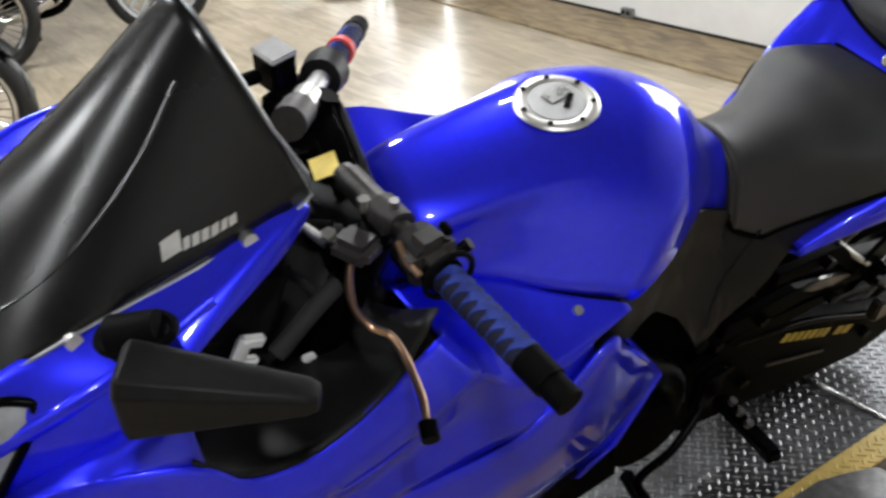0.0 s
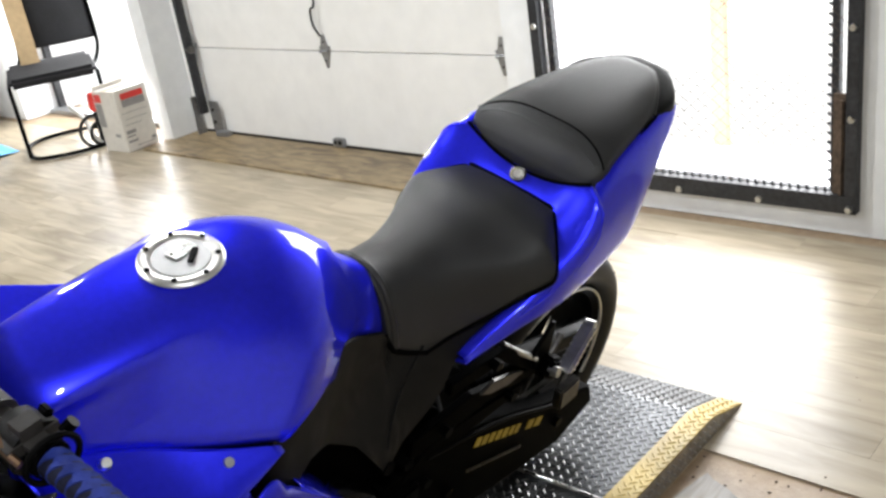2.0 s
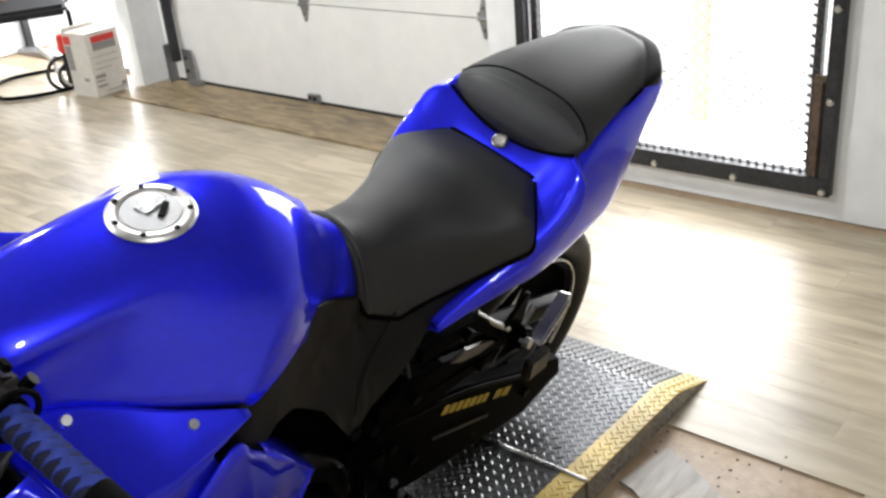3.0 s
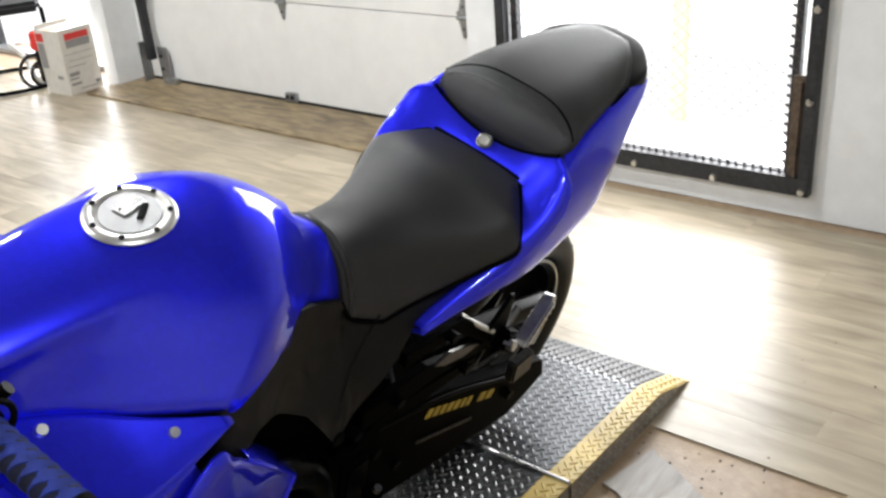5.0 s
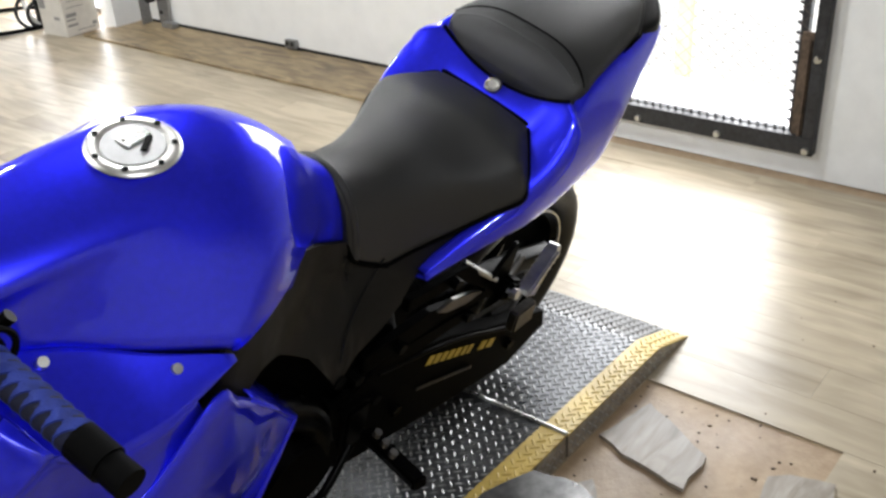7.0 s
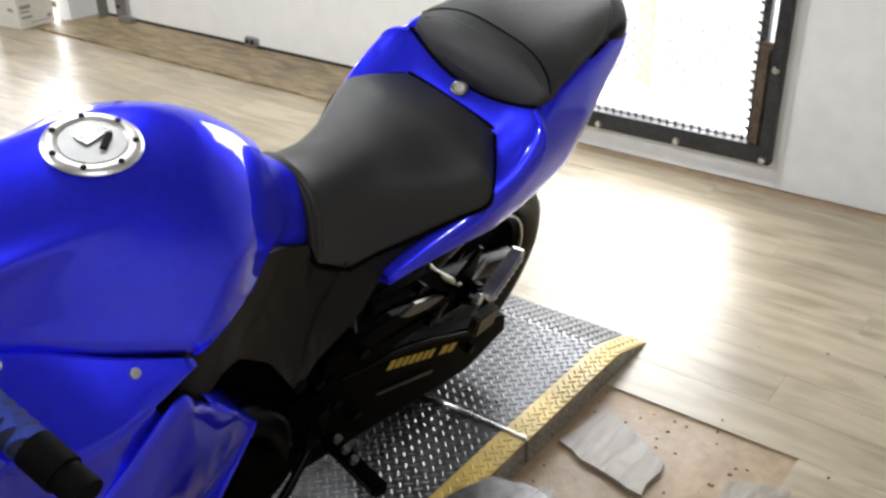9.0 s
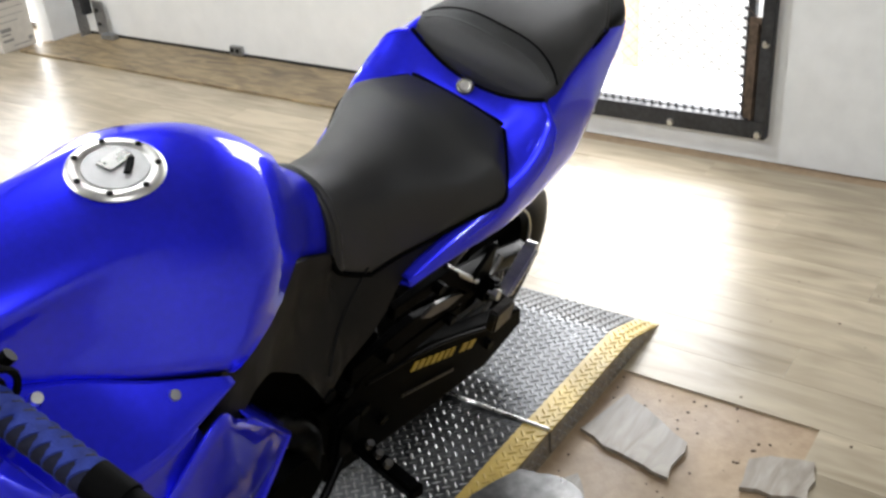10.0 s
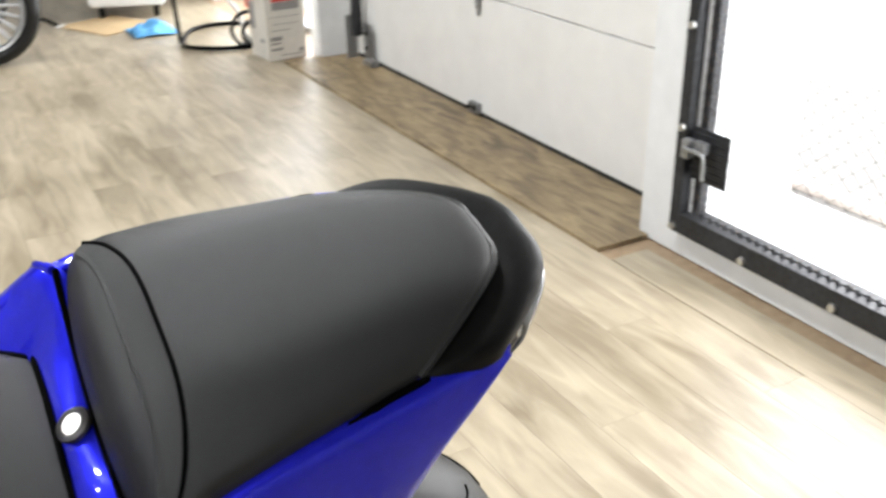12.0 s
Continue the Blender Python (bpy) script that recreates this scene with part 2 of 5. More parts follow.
def straight(pts, steps):
    """Straight pieces between the points of a row, or of rows of points."""
    p = np.array(pts, float)
    out = [a + (c - a) * t for a, c in zip(p, p[1:]) for t in np.arange(steps) / steps]
    return np.array(out + [p[-1]])


def skin(rows, su=5, sv=5, bm=None, cap=False, crease=False):
    """A smooth sheet through a net of control points; rows run along the first direction."""
    bm = bm or bmesh.new()
    net = (straight if crease else spline)(spline(rows, su).swapaxes(0, 1), sv).swapaxes(0, 1)
    v = [[bm.verts.new(p) for p in row] for row in net]
    for a, b in zip(v, v[1:]):
        for k in range(len(a) - 1):
            bm.faces.new((a[k], a[k + 1], b[k + 1], b[k]))
    if cap:
        bm.faces.new(v[0]), bm.faces.new(v[-1][::-1])
    return bm


def relax(bm, rounds, factor=0.5):
    """Evens out a sheet, its edges held."""
    inner = [v for v in bm.verts if not v.is_boundary]
    for k in range(rounds):
        bmesh.ops.smooth_vert(bm, verts=inner, factor=factor, use_axis_x=True, use_axis_y=True, use_axis_z=True)
    return bm


def both(u, half):
    """A full cross-section at u from the half profile (v, w) given from the middle outwards; the bike's left is -v."""
    left = [(u, -v, w) for v, w in half]
    right = [(u, v, w) for v, w in half if v > 1e-6]
    return left[::-1] + right if half[0][0] < 1e-6 else left[::-1]


def plate(outline, depth, solid, cuts=3, bm=None):
    """A panel cut to an outline in (u, w), bent to the depth v = depth(u, w)."""
    bm = bm or bmesh.new()
    f = bm.faces.new([bm.verts.new((u, 0, w)) for u, w in outline])
    bmesh.ops.triangulate(bm, faces=[f])
    bmesh.ops.subdivide_edges(bm, edges=bm.edges[:], cuts=cuts, use_grid_fill=True)
    for v in bm.verts:
        v.co.y = depth(v.co.x, v.co.z)
    r = bmesh.ops.extrude_face_region(bm, geom=bm.faces[:])
    for v in r["geom"]:
        if isinstance(v, bmesh.types.BMVert):
            v.co.y += solid
    return bm


def torus(R, r, n=64, k=16, axis="Y", at=(0, 0, 0), squash=1.0, bm=None):
    bm = bm or bmesh.new()
    rings = []
    for a in np.linspace(0, 2 * math.pi, n, endpoint=False):
        ring = []
        for b in np.linspace(0, 2 * math.pi, k, endpoint=False):
            q, h = R + r * math.cos(b), r * squash * math.sin(b)
            p = (q * math.cos(a), h, q * math.sin(a)) if axis == "Y" else (q * math.cos(a), q * math.sin(a), h)
            ring.append(bm.verts.new(Vector(p) + Vector(at)))
        rings.append(ring)
    for i in range(n):
        a, b = rings[i], rings[(i + 1) % n]
        for j in range(k):
            bm.faces.new((a[j], a[(j + 1) % k], b[(j + 1) % k], b[j]))
    return bm


# ---- setting ----
def slab(name, lo, hi, mat, label="", category="", bevel=0.0):
    at = [(a + b) / 2 for a, b in zip(lo, hi)]
    ob = part(name, bx([b - a for a, b in zip(lo, hi)]), mat, smooth=False, bevel=bevel)
    ob.matrix_world = Matrix.Translation(at)
    return tagged(ob, label, category, kind="structure")


WX, DX, TOP, OUT = 3.955, 4.16, 3.0, 4.42
floor = slab("floor", (-3.2, -3.2, -0.1), (OUT, 9.6, -0.006), "under", "wood-look vinyl plank floor with torn patches", "floor")
slab("ground", (OUT, -20, -0.2), (40, 30, -0.09), "concrete", "bright sunlit concrete yard outside", "ground")
# unseen ceiling and closing walls, assumed; tones set to shape reflected light
slab("ceiling", (-3.2, -3.2, TOP), (OUT, 9.6, TOP + 0.1), "ceiling", "plain grey ceiling, assumed, out of view", "ceiling")
slab("wall_west", (-3.35, -3.2, 0), (-3.2, 9.6, TOP), "backwall", "plain grey wall, assumed, out of view", "wall")
slab("wall_south", (-3.2, -3.35, 0), (OUT, -3.2, TOP), "wall", "plain white wall, assumed, out of view", "wall")
slab("wall_north", (-3.2, 9.6, 0), (OUT, 9.75, TOP), "wall", "plain white wall, assumed, out of view", "wall")
# east wall: gate opening, garage door recess, glazed entrance
slab("wall_east_1", (WX, -3.2, 0), (OUT, 1.125, TOP), "wall", "white painted wall beside the steel gate", "wall")
slab("wall_east_2", (WX, 1.125, 0), (OUT, 2.365, 0.12), "wall", "white painted kerb below the steel gate", "wall")
slab("wall_east_3", (WX, 2.365, 0), (OUT, 2.575, TOP), "wall", "white post between gate and garage door", "wall")
slab("wall_east_4", (WX, 1.125, 2.3), (OUT, 2.365, TOP), "wall", "white painted wall above the steel gate", "wall")
slab("wall_east_5", (WX, 2.575, 2.5), (OUT, 5.335, TOP), "wall", "white painted wall above the garage door", "wall")
slab("wall_east_6", (WX, 5.335, 0), (OUT, 5.47, TOP), "wall", "white jamb beside the garage door", "wall")
slab("wall_east_7", (WX, 5.47, 2.3), (OUT, 7.35, TOP), "wall", "white painted wall above the glazed entrance", "wall")
slab("wall_east_8", (WX, 7.35, 0), (OUT, 9.6, TOP), "wall", "white painted wall beyond the entrance", "wall")
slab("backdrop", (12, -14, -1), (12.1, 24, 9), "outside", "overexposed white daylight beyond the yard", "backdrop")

# ---- garage door ----
door = empty("garage_door", "white sectional garage door, closed, with steel hinges", "garage door")
DM, PH = 3.955, 0.533
for k in range(5):
    p = part("panel", bx((0.045, 2.74, PH - 0.005), (DX + 0.0225, DM, 0.022 + (k + 0.5) * PH), bevel=0.0015), "door", door, smooth=False)
# added dark sheet behind the panels, makes the seams read as dark lines
part("backing", bx((0.012, 2.74, 2.6), (DX + 0.044, DM, 1.34)), "ink", door, smooth=False)
for k, y in enumerate((2.745, 3.955, 5.18)):
    for j in range(1, 4):
        z = 0.022 + j * PH
        h = part("hinge", bx((0.006, 0.08, 0.014), (DX - 0.004, y, z + 0.02)), "galv", door, smooth=False)
        bm = bmesh.new()
        for s in (-1, 1):
            f = bm.faces.new([bm.verts.new(c) for c in ((DX - 0.006, y - 0.034, z), (DX - 0.006, y + 0.034, z), (DX - 0.006, y + 0.009, z + s * 0.09), (DX - 0.006, y - 0.009, z + s * 0.09))])
        part("leaf", bm, "galv", h, smooth=False, solid=0.003)
        part("knuckle", rod((DX - 0.012, y - 0.034, z), (DX - 0.012, y + 0.034, z), 0.009), "galv", h)
        for s in (-1, 1):
            part("hinge_screw", rod((DX - 0.013, y, z + s * 0.05), (DX - 0.008, y, z + s * 0.05), 0.006, n=6), "steel", h, smooth=False)
part("seal", bx((0.05, 2.74, 0.022), (DX + 0.018, DM, 0.012), bevel=0.006), "seal", door, "black rubber bottom seal", smooth=False)
part("bottom_bracket", bx((0.03, 0.085, 0.05), (DX - 0.014, 3.97, 0.042), bevel=0.004), "galv", door, smooth=False)
for s in (-1, 1):
    part("bracket_eye", rod((DX - 0.034, 3.97 + s * 0.02, 0.046), (DX - 0.028, 3.97 + s * 0.02, 0.046), 0.012), "seal", door)
part("pull_cord", tube([(DX - 0.02, 3.955, 0.64), (DX - 0.03, 3.985, 0.7), (DX - 0.03, 3.985, 0.78), (DX - 0.02, 3.955, 0.85), (DX - 0.03, 3.96, 1.3)], 0.006), "seal", door)
track = empty("door_track", "dark steel roller track at the garage door's edge", "track")
part("channel", bx((0.05, 0.042, 2.3), (DX - 0.055, 5.155, 1.3), bevel=0.004), "frame", track, smooth=False)
part("flag_bracket", bx((0.004, 0.10, 0.2), (DX - 0.03, 5.075, 0.125), bevel=0.001), "galv", track, smooth=False)
part("wall_angle", bx((0.07, 0.004, 0.24), (DX - 0.07, 5.2, 0.14), bevel=0.001), "galv", track, smooth=False)
part("foot", bx((0.05, 0.11, 0.03), (DX - 0.05, 5.0, 0.028), bevel=0.004), "galv", track, smooth=False)
part("roller", rod((DX - 0.06, 5.11, 0.555), (DX - 0.06, 5.17, 0.555), 0.022, n=20), "steel", track)
for z in (0.09, 0.17):
    part("bolt", rod((DX - 0.045, 5.09, z), (DX - 0.03, 5.09, z), 0.011, n=6), "steel", track, smooth=False)
track2 = empty("door_track", "dark steel roller track behind the white post", "track")
part("channel", bx((0.05, 0.042, 2.3), (DX - 0.055, 2.602, 1.16), bevel=0.004), "frame", track2, smooth=False)
slab("trim_1", (3.742, 2.53, -0.004), (WX - 0.002, 5.36, 0.012), "ply", "worn brown plywood strip before the garage door", "plywood sheet", bevel=0.002)
slab("trim_2", (WX - 0.002, 2.58, -0.004), (DX + 0.05, 5.33, 0.0115), "ply", "worn brown plywood strip under the garage door", "plywood sheet")

# ---- steel gate with expanded mesh ----
gate = empty("steel_gate", "black steel gate with expanded metal mesh", "gate")
GX, GY0, GY1, GD = 3.914, 1.088, 2.398, 0.04
part("bottom_rail", bx((GD, GY1 - GY0, 0.066), (GX + GD / 2, (GY0 + GY1) / 2, 0.127), bevel=0.002), "frame", gate, smooth=False)
part("side_rail", bx((GD, 0.042, 2.16), (GX + GD / 2 - 0.0005, GY0 + 0.021, 1.24), bevel=0.002), "frame", gate, smooth=False)
part("side_rail", bx((GD, 0.042, 2.16), (GX + GD / 2 - 0.0005, GY1 - 0.021, 1.24), bevel=0.002), "frame", gate, smooth=False)
part("top_rail", bx((GD, GY1 - GY0, 0.06), (GX + GD / 2, (GY0 + GY1) / 2, 2.35), bevel=0.002), "frame", gate, smooth=False)
part("post", bx((0.04, 0.026, 2.1), (WX + 0.025, 1.183, 1.2), bevel=0.004), "frame", gate, "inner upright of black steel", smooth=False)
part("flat_bar", bx((0.012, 0.044, 0.36), (WX - 0.02, 1.155, 0.34), bevel=0.003), "rust", gate, "rust-stained flat bar at the corner", smooth=False)
part("flat_bar", bx((0.02, 0.012, 0.34), (WX - 0.032, 1.146, 0.33), bevel=0.003), "rust", gate, "rust-stained edge of the corner bar", smooth=False)
part("post", bx((0.04, 0.03, 2.1), (WX + 0.025, 2.338, 1.2), bevel=0.004), "frame", gate, smooth=False)
part("lower_bar", bx((0.04, 1.17, 0.03), (WX + 0.025, 1.76, 0.145), bevel=0.004), "frame", gate, smooth=False)
for y in (1.113, 1.436, 1.758, 2.083, 2.38):
    part("bolt", rod((GX - 0.010, y, 0.112), (GX + 0.002, y, 0.112), 0.011, 0.014, 12), "alu", gate)
for z in (0.437, 0.745, 1.06, 1.38):
    part("bolt", rod((GX - 0.010, 1.11, z), (GX + 0.002, 1.11, z), 0.011, 0.014, 12), "alu", gate)
    part("bolt", rod((GX - 0.010, 2.375, z), (GX + 0.002, 2.375, z), 0.011, 0.014, 12), "alu", gate)
bm = bmesh.new()
MX, cy, cz = WX + 0.0, 0.058, 0.025


def strand(a, c, w):
    """One flat strand of the expanded mesh, tilted as it leaves the press."""
    d = Vector((0.0004, 0, 0))
    bm.faces.new([bm.verts.new(q) for q in (a - w - d, c - w - d, c + w + d, a + w + d)])


for i in range(23):
    for j in range(84):
        y0, z0 = 1.135 + i * cy + (j % 2) * cy / 2, 0.142 + j * cz
        for s in (-1, 1):
            y1 = y0 + s * cy / 2
            if min(y0, y1) < 1.125 or max(y0, y1) > 2.355:
                continue
            strand(Vector((MX, y0, z0)), Vector((MX + 0.003, y1, z0 + cz)), Vector((0, 0, 0.001)))
mesh_ob = part("mesh", bm, "mesh", gate, "expanded metal mesh", smooth=False)
mesh_ob["kind"] = "stuff"
latch = part("latch_plate", bx((0.005, 0.145, 0.165), (WX - 0.014, 2.277, 0.362), bevel=0.001), "frame", gate, smooth=False)
bm = bmesh.new()
for i in range(4):
    for j in range(7):
        bx((0.004, 0.03, 0.005), (WX - 0.018, 2.226 + 0.034 * i + (j % 2) * 0.012, 0.295 + 0.022 * j), (0, 0, 0), bm)
part("latch_ridges", bm, "frame", latch, "ridged tread of the latch plate", smooth=False)
part("latch_body", bx((0.03, 0.035, 0.06), (GX - 0.012, 2.335, 0.385), bevel=0.004), "galv", latch, smooth=False)
part("latch_body", bx((0.024, 0.05, 0.035), (GX - 0.006, 2.285, 0.4), bevel=0.004), "galv", latch, smooth=False)
part("latch_bar", tube([(GX - 0.03, 2.335, 0.39), (GX - 0.035, 2.27, 0.392), (GX - 0.035, 2.247, 0.38), (GX - 0.035, 2.243, 0.315)], 0.006), "galv", latch)
bm = bmesh.new()
for k in range(38):
    rod((WX - 0.006, 1.14 + k * 0.0318, 0.150), (WX - 0.008, 1.145 + k * 0.0318, 0.176), 0.010, 0.003, 5, bm)
part("cut_edge", bm, "frame", gate, "ragged cut lower edge of the mesh", smooth=False)["kind"] = "stuff"
bm = bmesh.new()
for k in range(60):
    for y in (1.199, 2.322):
        rod((WX + 0.004, y - 0.006, 0.2 + k * 0.034), (WX + 0.004, y + 0.008 * (1 if y < 2 else -1), 0.203 + k * 0.034), 0.008, 0.003, 5, bm)
part("cut_edge", bm, "frame", gate, "ragged cut side edges of the mesh", smooth=False)["kind"] = "stuff"

# ---- outside ----
post = empty("orange_post", "orange plastic mesh barrier post standing in the yard", "barrier")
part("post", bx((0.06, 0.085, 2.2), (4.93, 2.06, 1.01), bevel=0.01), "orange", post)
part("foot", bx((0.3, 0.3, 0.03), (4.93, 2.06, -0.075), bevel=0.006), "orange", post)

# assumed low pale strip where the mesh stands out against the yard
kerb = empty("yard_kerb", "low pale strip, assumed, across the sunlit yard", "kerb")
for k in range(4):
    part("kerb_block", bx((0.09, 0.79, 0.03), (4.93, 0.6 + 0.8 * k, -0.0755), bevel=0.006), "kerb", kerb, smooth=False)

# ---- glazed entrance beyond the garage door ----
ent = empty("entrance_door", "glazed entrance door with dark metal frame", "door")
part("stile", bx((0.05, 0.05, 2.2), (4.25, 5.5, 1.1), bevel=0.004), "frame", ent, smooth=False)
part("stile", bx((0.05, 0.05, 2.2), (4.25, 7.32, 1.1), bevel=0.004), "frame", ent, smooth=False)
part("sill", bx((0.1, 1.86, 0.03), (4.2, 6.41, 0.015), bevel=0.004), "galv", ent, smooth=False)
# dark box of the entrance door's hardware
sign = empty("entrance_box", "dark door hardware box at the entrance", "sign box")
part("body", bx((0.05, 0.16, 0.28), (4.16, 5.68, 0.86), bevel=0.006), "plastic", sign)
part("band", bx((0.004, 0.13, 0.07), (4.133, 5.68, 0.84), bevel=0.001), "galv", sign)
part("cable", tube([(4.16, 5.64, 0.72), (4.18, 5.62, 0.5), (4.2, 5.6, 0.03)], 0.005), "seal", sign)

# ---- low wheel deck of tread plate ----
DY0, DY1, ZT = 0.993, 1.66, 0.068


def treads(x0, x1, y0, y1, top, keep=None):
    """Raised lens-shaped bars in alternating directions."""
    bm = bmesh.new()
    s = 0.0185 / math.sqrt(2)
    half, wide = 0.0125 / math.sqrt(2), 0.0029 / math.sqrt(2)
    nx, ny = int((x1 - x0) / s) + 2, int((y1 - y0) / s) + 2
    for i in range(nx):
        for j in range(ny):
            if (i + j) % 2:
                continue
            x, y = x0 + (i + 0.5) * s, y0 + (j + 0.5) * s
            if x > x1 - half or y > y1 - half or y < y0 + half * 0.5:
                continue
            if keep and not keep(x, y):
                continue
            k = 1 if ((i + j) // 2 + (i - j) // 2) % 2 else -1
            d, n = Vector((half, k * half, 0)), Vector((-k * wide, wide, 0))
            z0, z1 = top(x), top(x) + 0.0021
            c = Vector((x, y, z0))
            rim = [bm.verts.new(q) for q in (c - d, c - d * 0.4 - n, c + d * 0.4 - n, c + d, c + d * 0.4 + n, c - d * 0.4 + n)]
            ridge = [bm.verts.new(Vector((x, y, z1)) + k * d * 0.55) for k in (-1, 1)]
            a0, a1 = ridge
            for f in ((rim[0], rim[1], a0), (rim[1], rim[2], a1, a0), (rim[2], rim[3], a1), (rim[3], rim[4], a1), (rim[4], rim[5], a0, a1), (rim[5], rim[0], a0)):
                bm.faces.new(f)
    return bm


def sheet(x0, x1, y0, y1, top, n=10, thick=0.004):
    bm = bmesh.new()
    xs = np.linspace(x0, x1, n)
    v = [[bm.verts.new((x, y, top(x) - d)) for y, d in ((y0, 0), (y1, 0), (y1, thick), (y0, thick))] for x in xs]
    for a, b in zip(v, v[1:]):
        for k in range(4):
            bm.faces.new((a[k], a[(k + 1) % 4], b[(k + 1) % 4], b[k]))
    bm.faces.new(v[0]), bm.faces.new(v[-1][::-1])
    return bm


def flat(x):
    return ZT


def sloped(x):
    return ZT - 0.004 - max(0.0, x - 2.21) * 0.015 - max(0.0, x - 2.63) * 0.32


def deck(name, x0, x1, top, label):
    d = empty(name, label, "wheel deck" if name == "wheel_deck" else "ramp")
    ys = DY0 + 0.064
    part("plate", sheet(x0, x1, ys, DY1 - 0.064, top, 24), "deck", d, smooth=False)
    part("stripe", sheet(x0, x1, DY0, ys, top, 24), "stripe", d, "worn yellow safety stripe", smooth=False)
    part("stripe", sheet(x0, x1, DY1 - 0.064, DY1, top, 24), "stripe", d, "worn yellow safety stripe", smooth=False)
    t = part("tread", treads(x0 + 0.006, x1 - 0.004, ys, DY1 - 0.064, top), "tread", d, "raised tread bars", smooth=False)
    t["kind"] = "stuff"
    t = part("stripe_tread", treads(x0 + 0.006, x1 - 0.004, DY0, ys, top), "stripe", d, smooth=False)
    t["kind"] = "stuff"
    for y in (DY0 + 0.004, DY1 - 0.004):
        bm = bmesh.new()
        xs = np.linspace(x0, x1, 24)
        lo = [bm.verts.new((x, y, 0.0)) for x in xs]
        hi = [bm.verts.new((x, y, max(0.001, top(x) - 0.004))) for x in xs]
        for k in range(len(xs) - 1):
            bm.faces.new((lo[k], lo[k + 1], hi[k + 1], hi[k]))
        part("side", bm, "sideplate", d, "scratched bare metal side", smooth=False, solid=0.004)
    bm = treads(x0 + 0.006, x1 - 0.004, 0.004, ZT, lambda x: 0.0, lambda x, y: y < top(x) - 0.016)
    for v in bm.verts:
        v.co = Vector((v.co.x, DY0 - v.co.z * 0.7, v.co.y))
    part("side_tread", bm, "galv", d, smooth=False)["kind"] = "stuff"
    return d


main_deck = deck("wheel_deck", -0.4, 2.198, flat, "low tread-plate wheel deck with yellow edges on the floor")
ramp = deck("ramp", 2.206, 2.798, sloped, "tread-plate ramp end with yellow edges on the floor")
part("hinge_bar", rod((2.202, DY0, ZT + 0.001), (2.202, DY1, ZT + 0.001), 0.005, n=10), "alu", main_deck, "bright hinge bar")
part("end_wall", bx((0.004, DY1 - DY0, ZT - 0.006), (2.196, (DY0 + DY1) / 2, ZT / 2 - 0.003)), "seal", main_deck, smooth=False)

stand_plate = empty("stand_plate", "bright aluminium tread plate with a rounded corner beside the deck", "tread plate")
bm = bmesh.new()
ring = [(1.68, 1.03), (1.68, 0.79), (1.96, 0.79)] + [(1.955 + 0.11 * math.cos(a), 0.89 + 0.1 * math.sin(a)) for a in np.linspace(-1.4, 0.5, 8)] + [(2.045, 0.975), (1.99, 1.0), (1.93, 1.02)]
bm.faces.new([bm.verts.new((x, y, ZT + 0.012)) for x, y in ring])
part("sheet", bm, "tread", stand_plate, smooth=False, solid=0.008)
part("tread", treads(1.69, 2.03, 0.81, 0.99, lambda x: ZT + 0.012), "galv", stand_plate, smooth=False)["kind"] = "stuff"
part("foot", bx((0.3, 0.12, ZT), (1.84, 0.90, ZT / 2 + 0.002)), "galv", stand_plate, smooth=False)

# ---- the blue motorcycle: u runs to the rear, v to its right, w up; it leans on its stand ----
bike = empty("motorcycle", "blue sport motorcycle with black seats leaning on its side stand", "motorcycle", pose(0.023, 1.322, ZT, 20, 0, 0))


# the body is drawn square and then brought to its true proportions: terms 1, u, v, w, uu, vv, ww, uv, uw, vw about (1.5, 0, 0.8)
PROPORTION = np.array([
    (1.4834, 0.0222, 0.7733),
    (1.0676, -0.0534, 0.0991),
    (0.0137, 1.1025, -0.0049),
    (-0.0297, 0.0317, 1.0754),
    (-0.0433, -0.0003, 0.0002),
    (-0.0021, 0.0123, -0.0072),
    (0.0009, -0.0007, 0.0241),
    (0.0027, -0.0454, -0.0013),
    (0.0211, -0.0026, -0.0414),
    (-0.0007, 0.0218, 0.0045),
])


def settle(p):
    u, v, w = p[0] - 1.5, p[1], p[2] - 0.8
    return Vector(np.array([1, u, v, w, u * u, v * v, w * w, u * v, u * w, v * w]) @ PROPORTION)


BODY["settled"] = {bike.name}


def lerp(x, xs, ys):
    return float(np.interp(x, xs, ys))


# fuel tank: rows swept back from the top line over the knee crease to the lower edge; the last row is the arch above the seat neck
T_TOP = [(1.112, 1.010), (1.130, 1.034), (1.190, 1.041), (1.260, 1.045), (1.330, 1.047), (1.400, 1.049), (1.460, 1.037), (1.510, 1.007), (1.550, 0.966)]
T_CREASE = [(1.112, 0.046, 0.995), (1.130, 0.058, 1.020), (1.185, 0.064, 1.028), (1.250, 0.067, 1.033), (1.315, 0.070, 1.035), (1.380, 0.073, 1.035), (1.438, 0.074, 1.022), (1.488, 0.067, 0.996), (1.532, 0.048, 0.964)]
T_LOW = [1.112, 1.130, 1.172, 1.212, 1.250, 1.283, 1.308, 1.325, 1.334]
rows = []
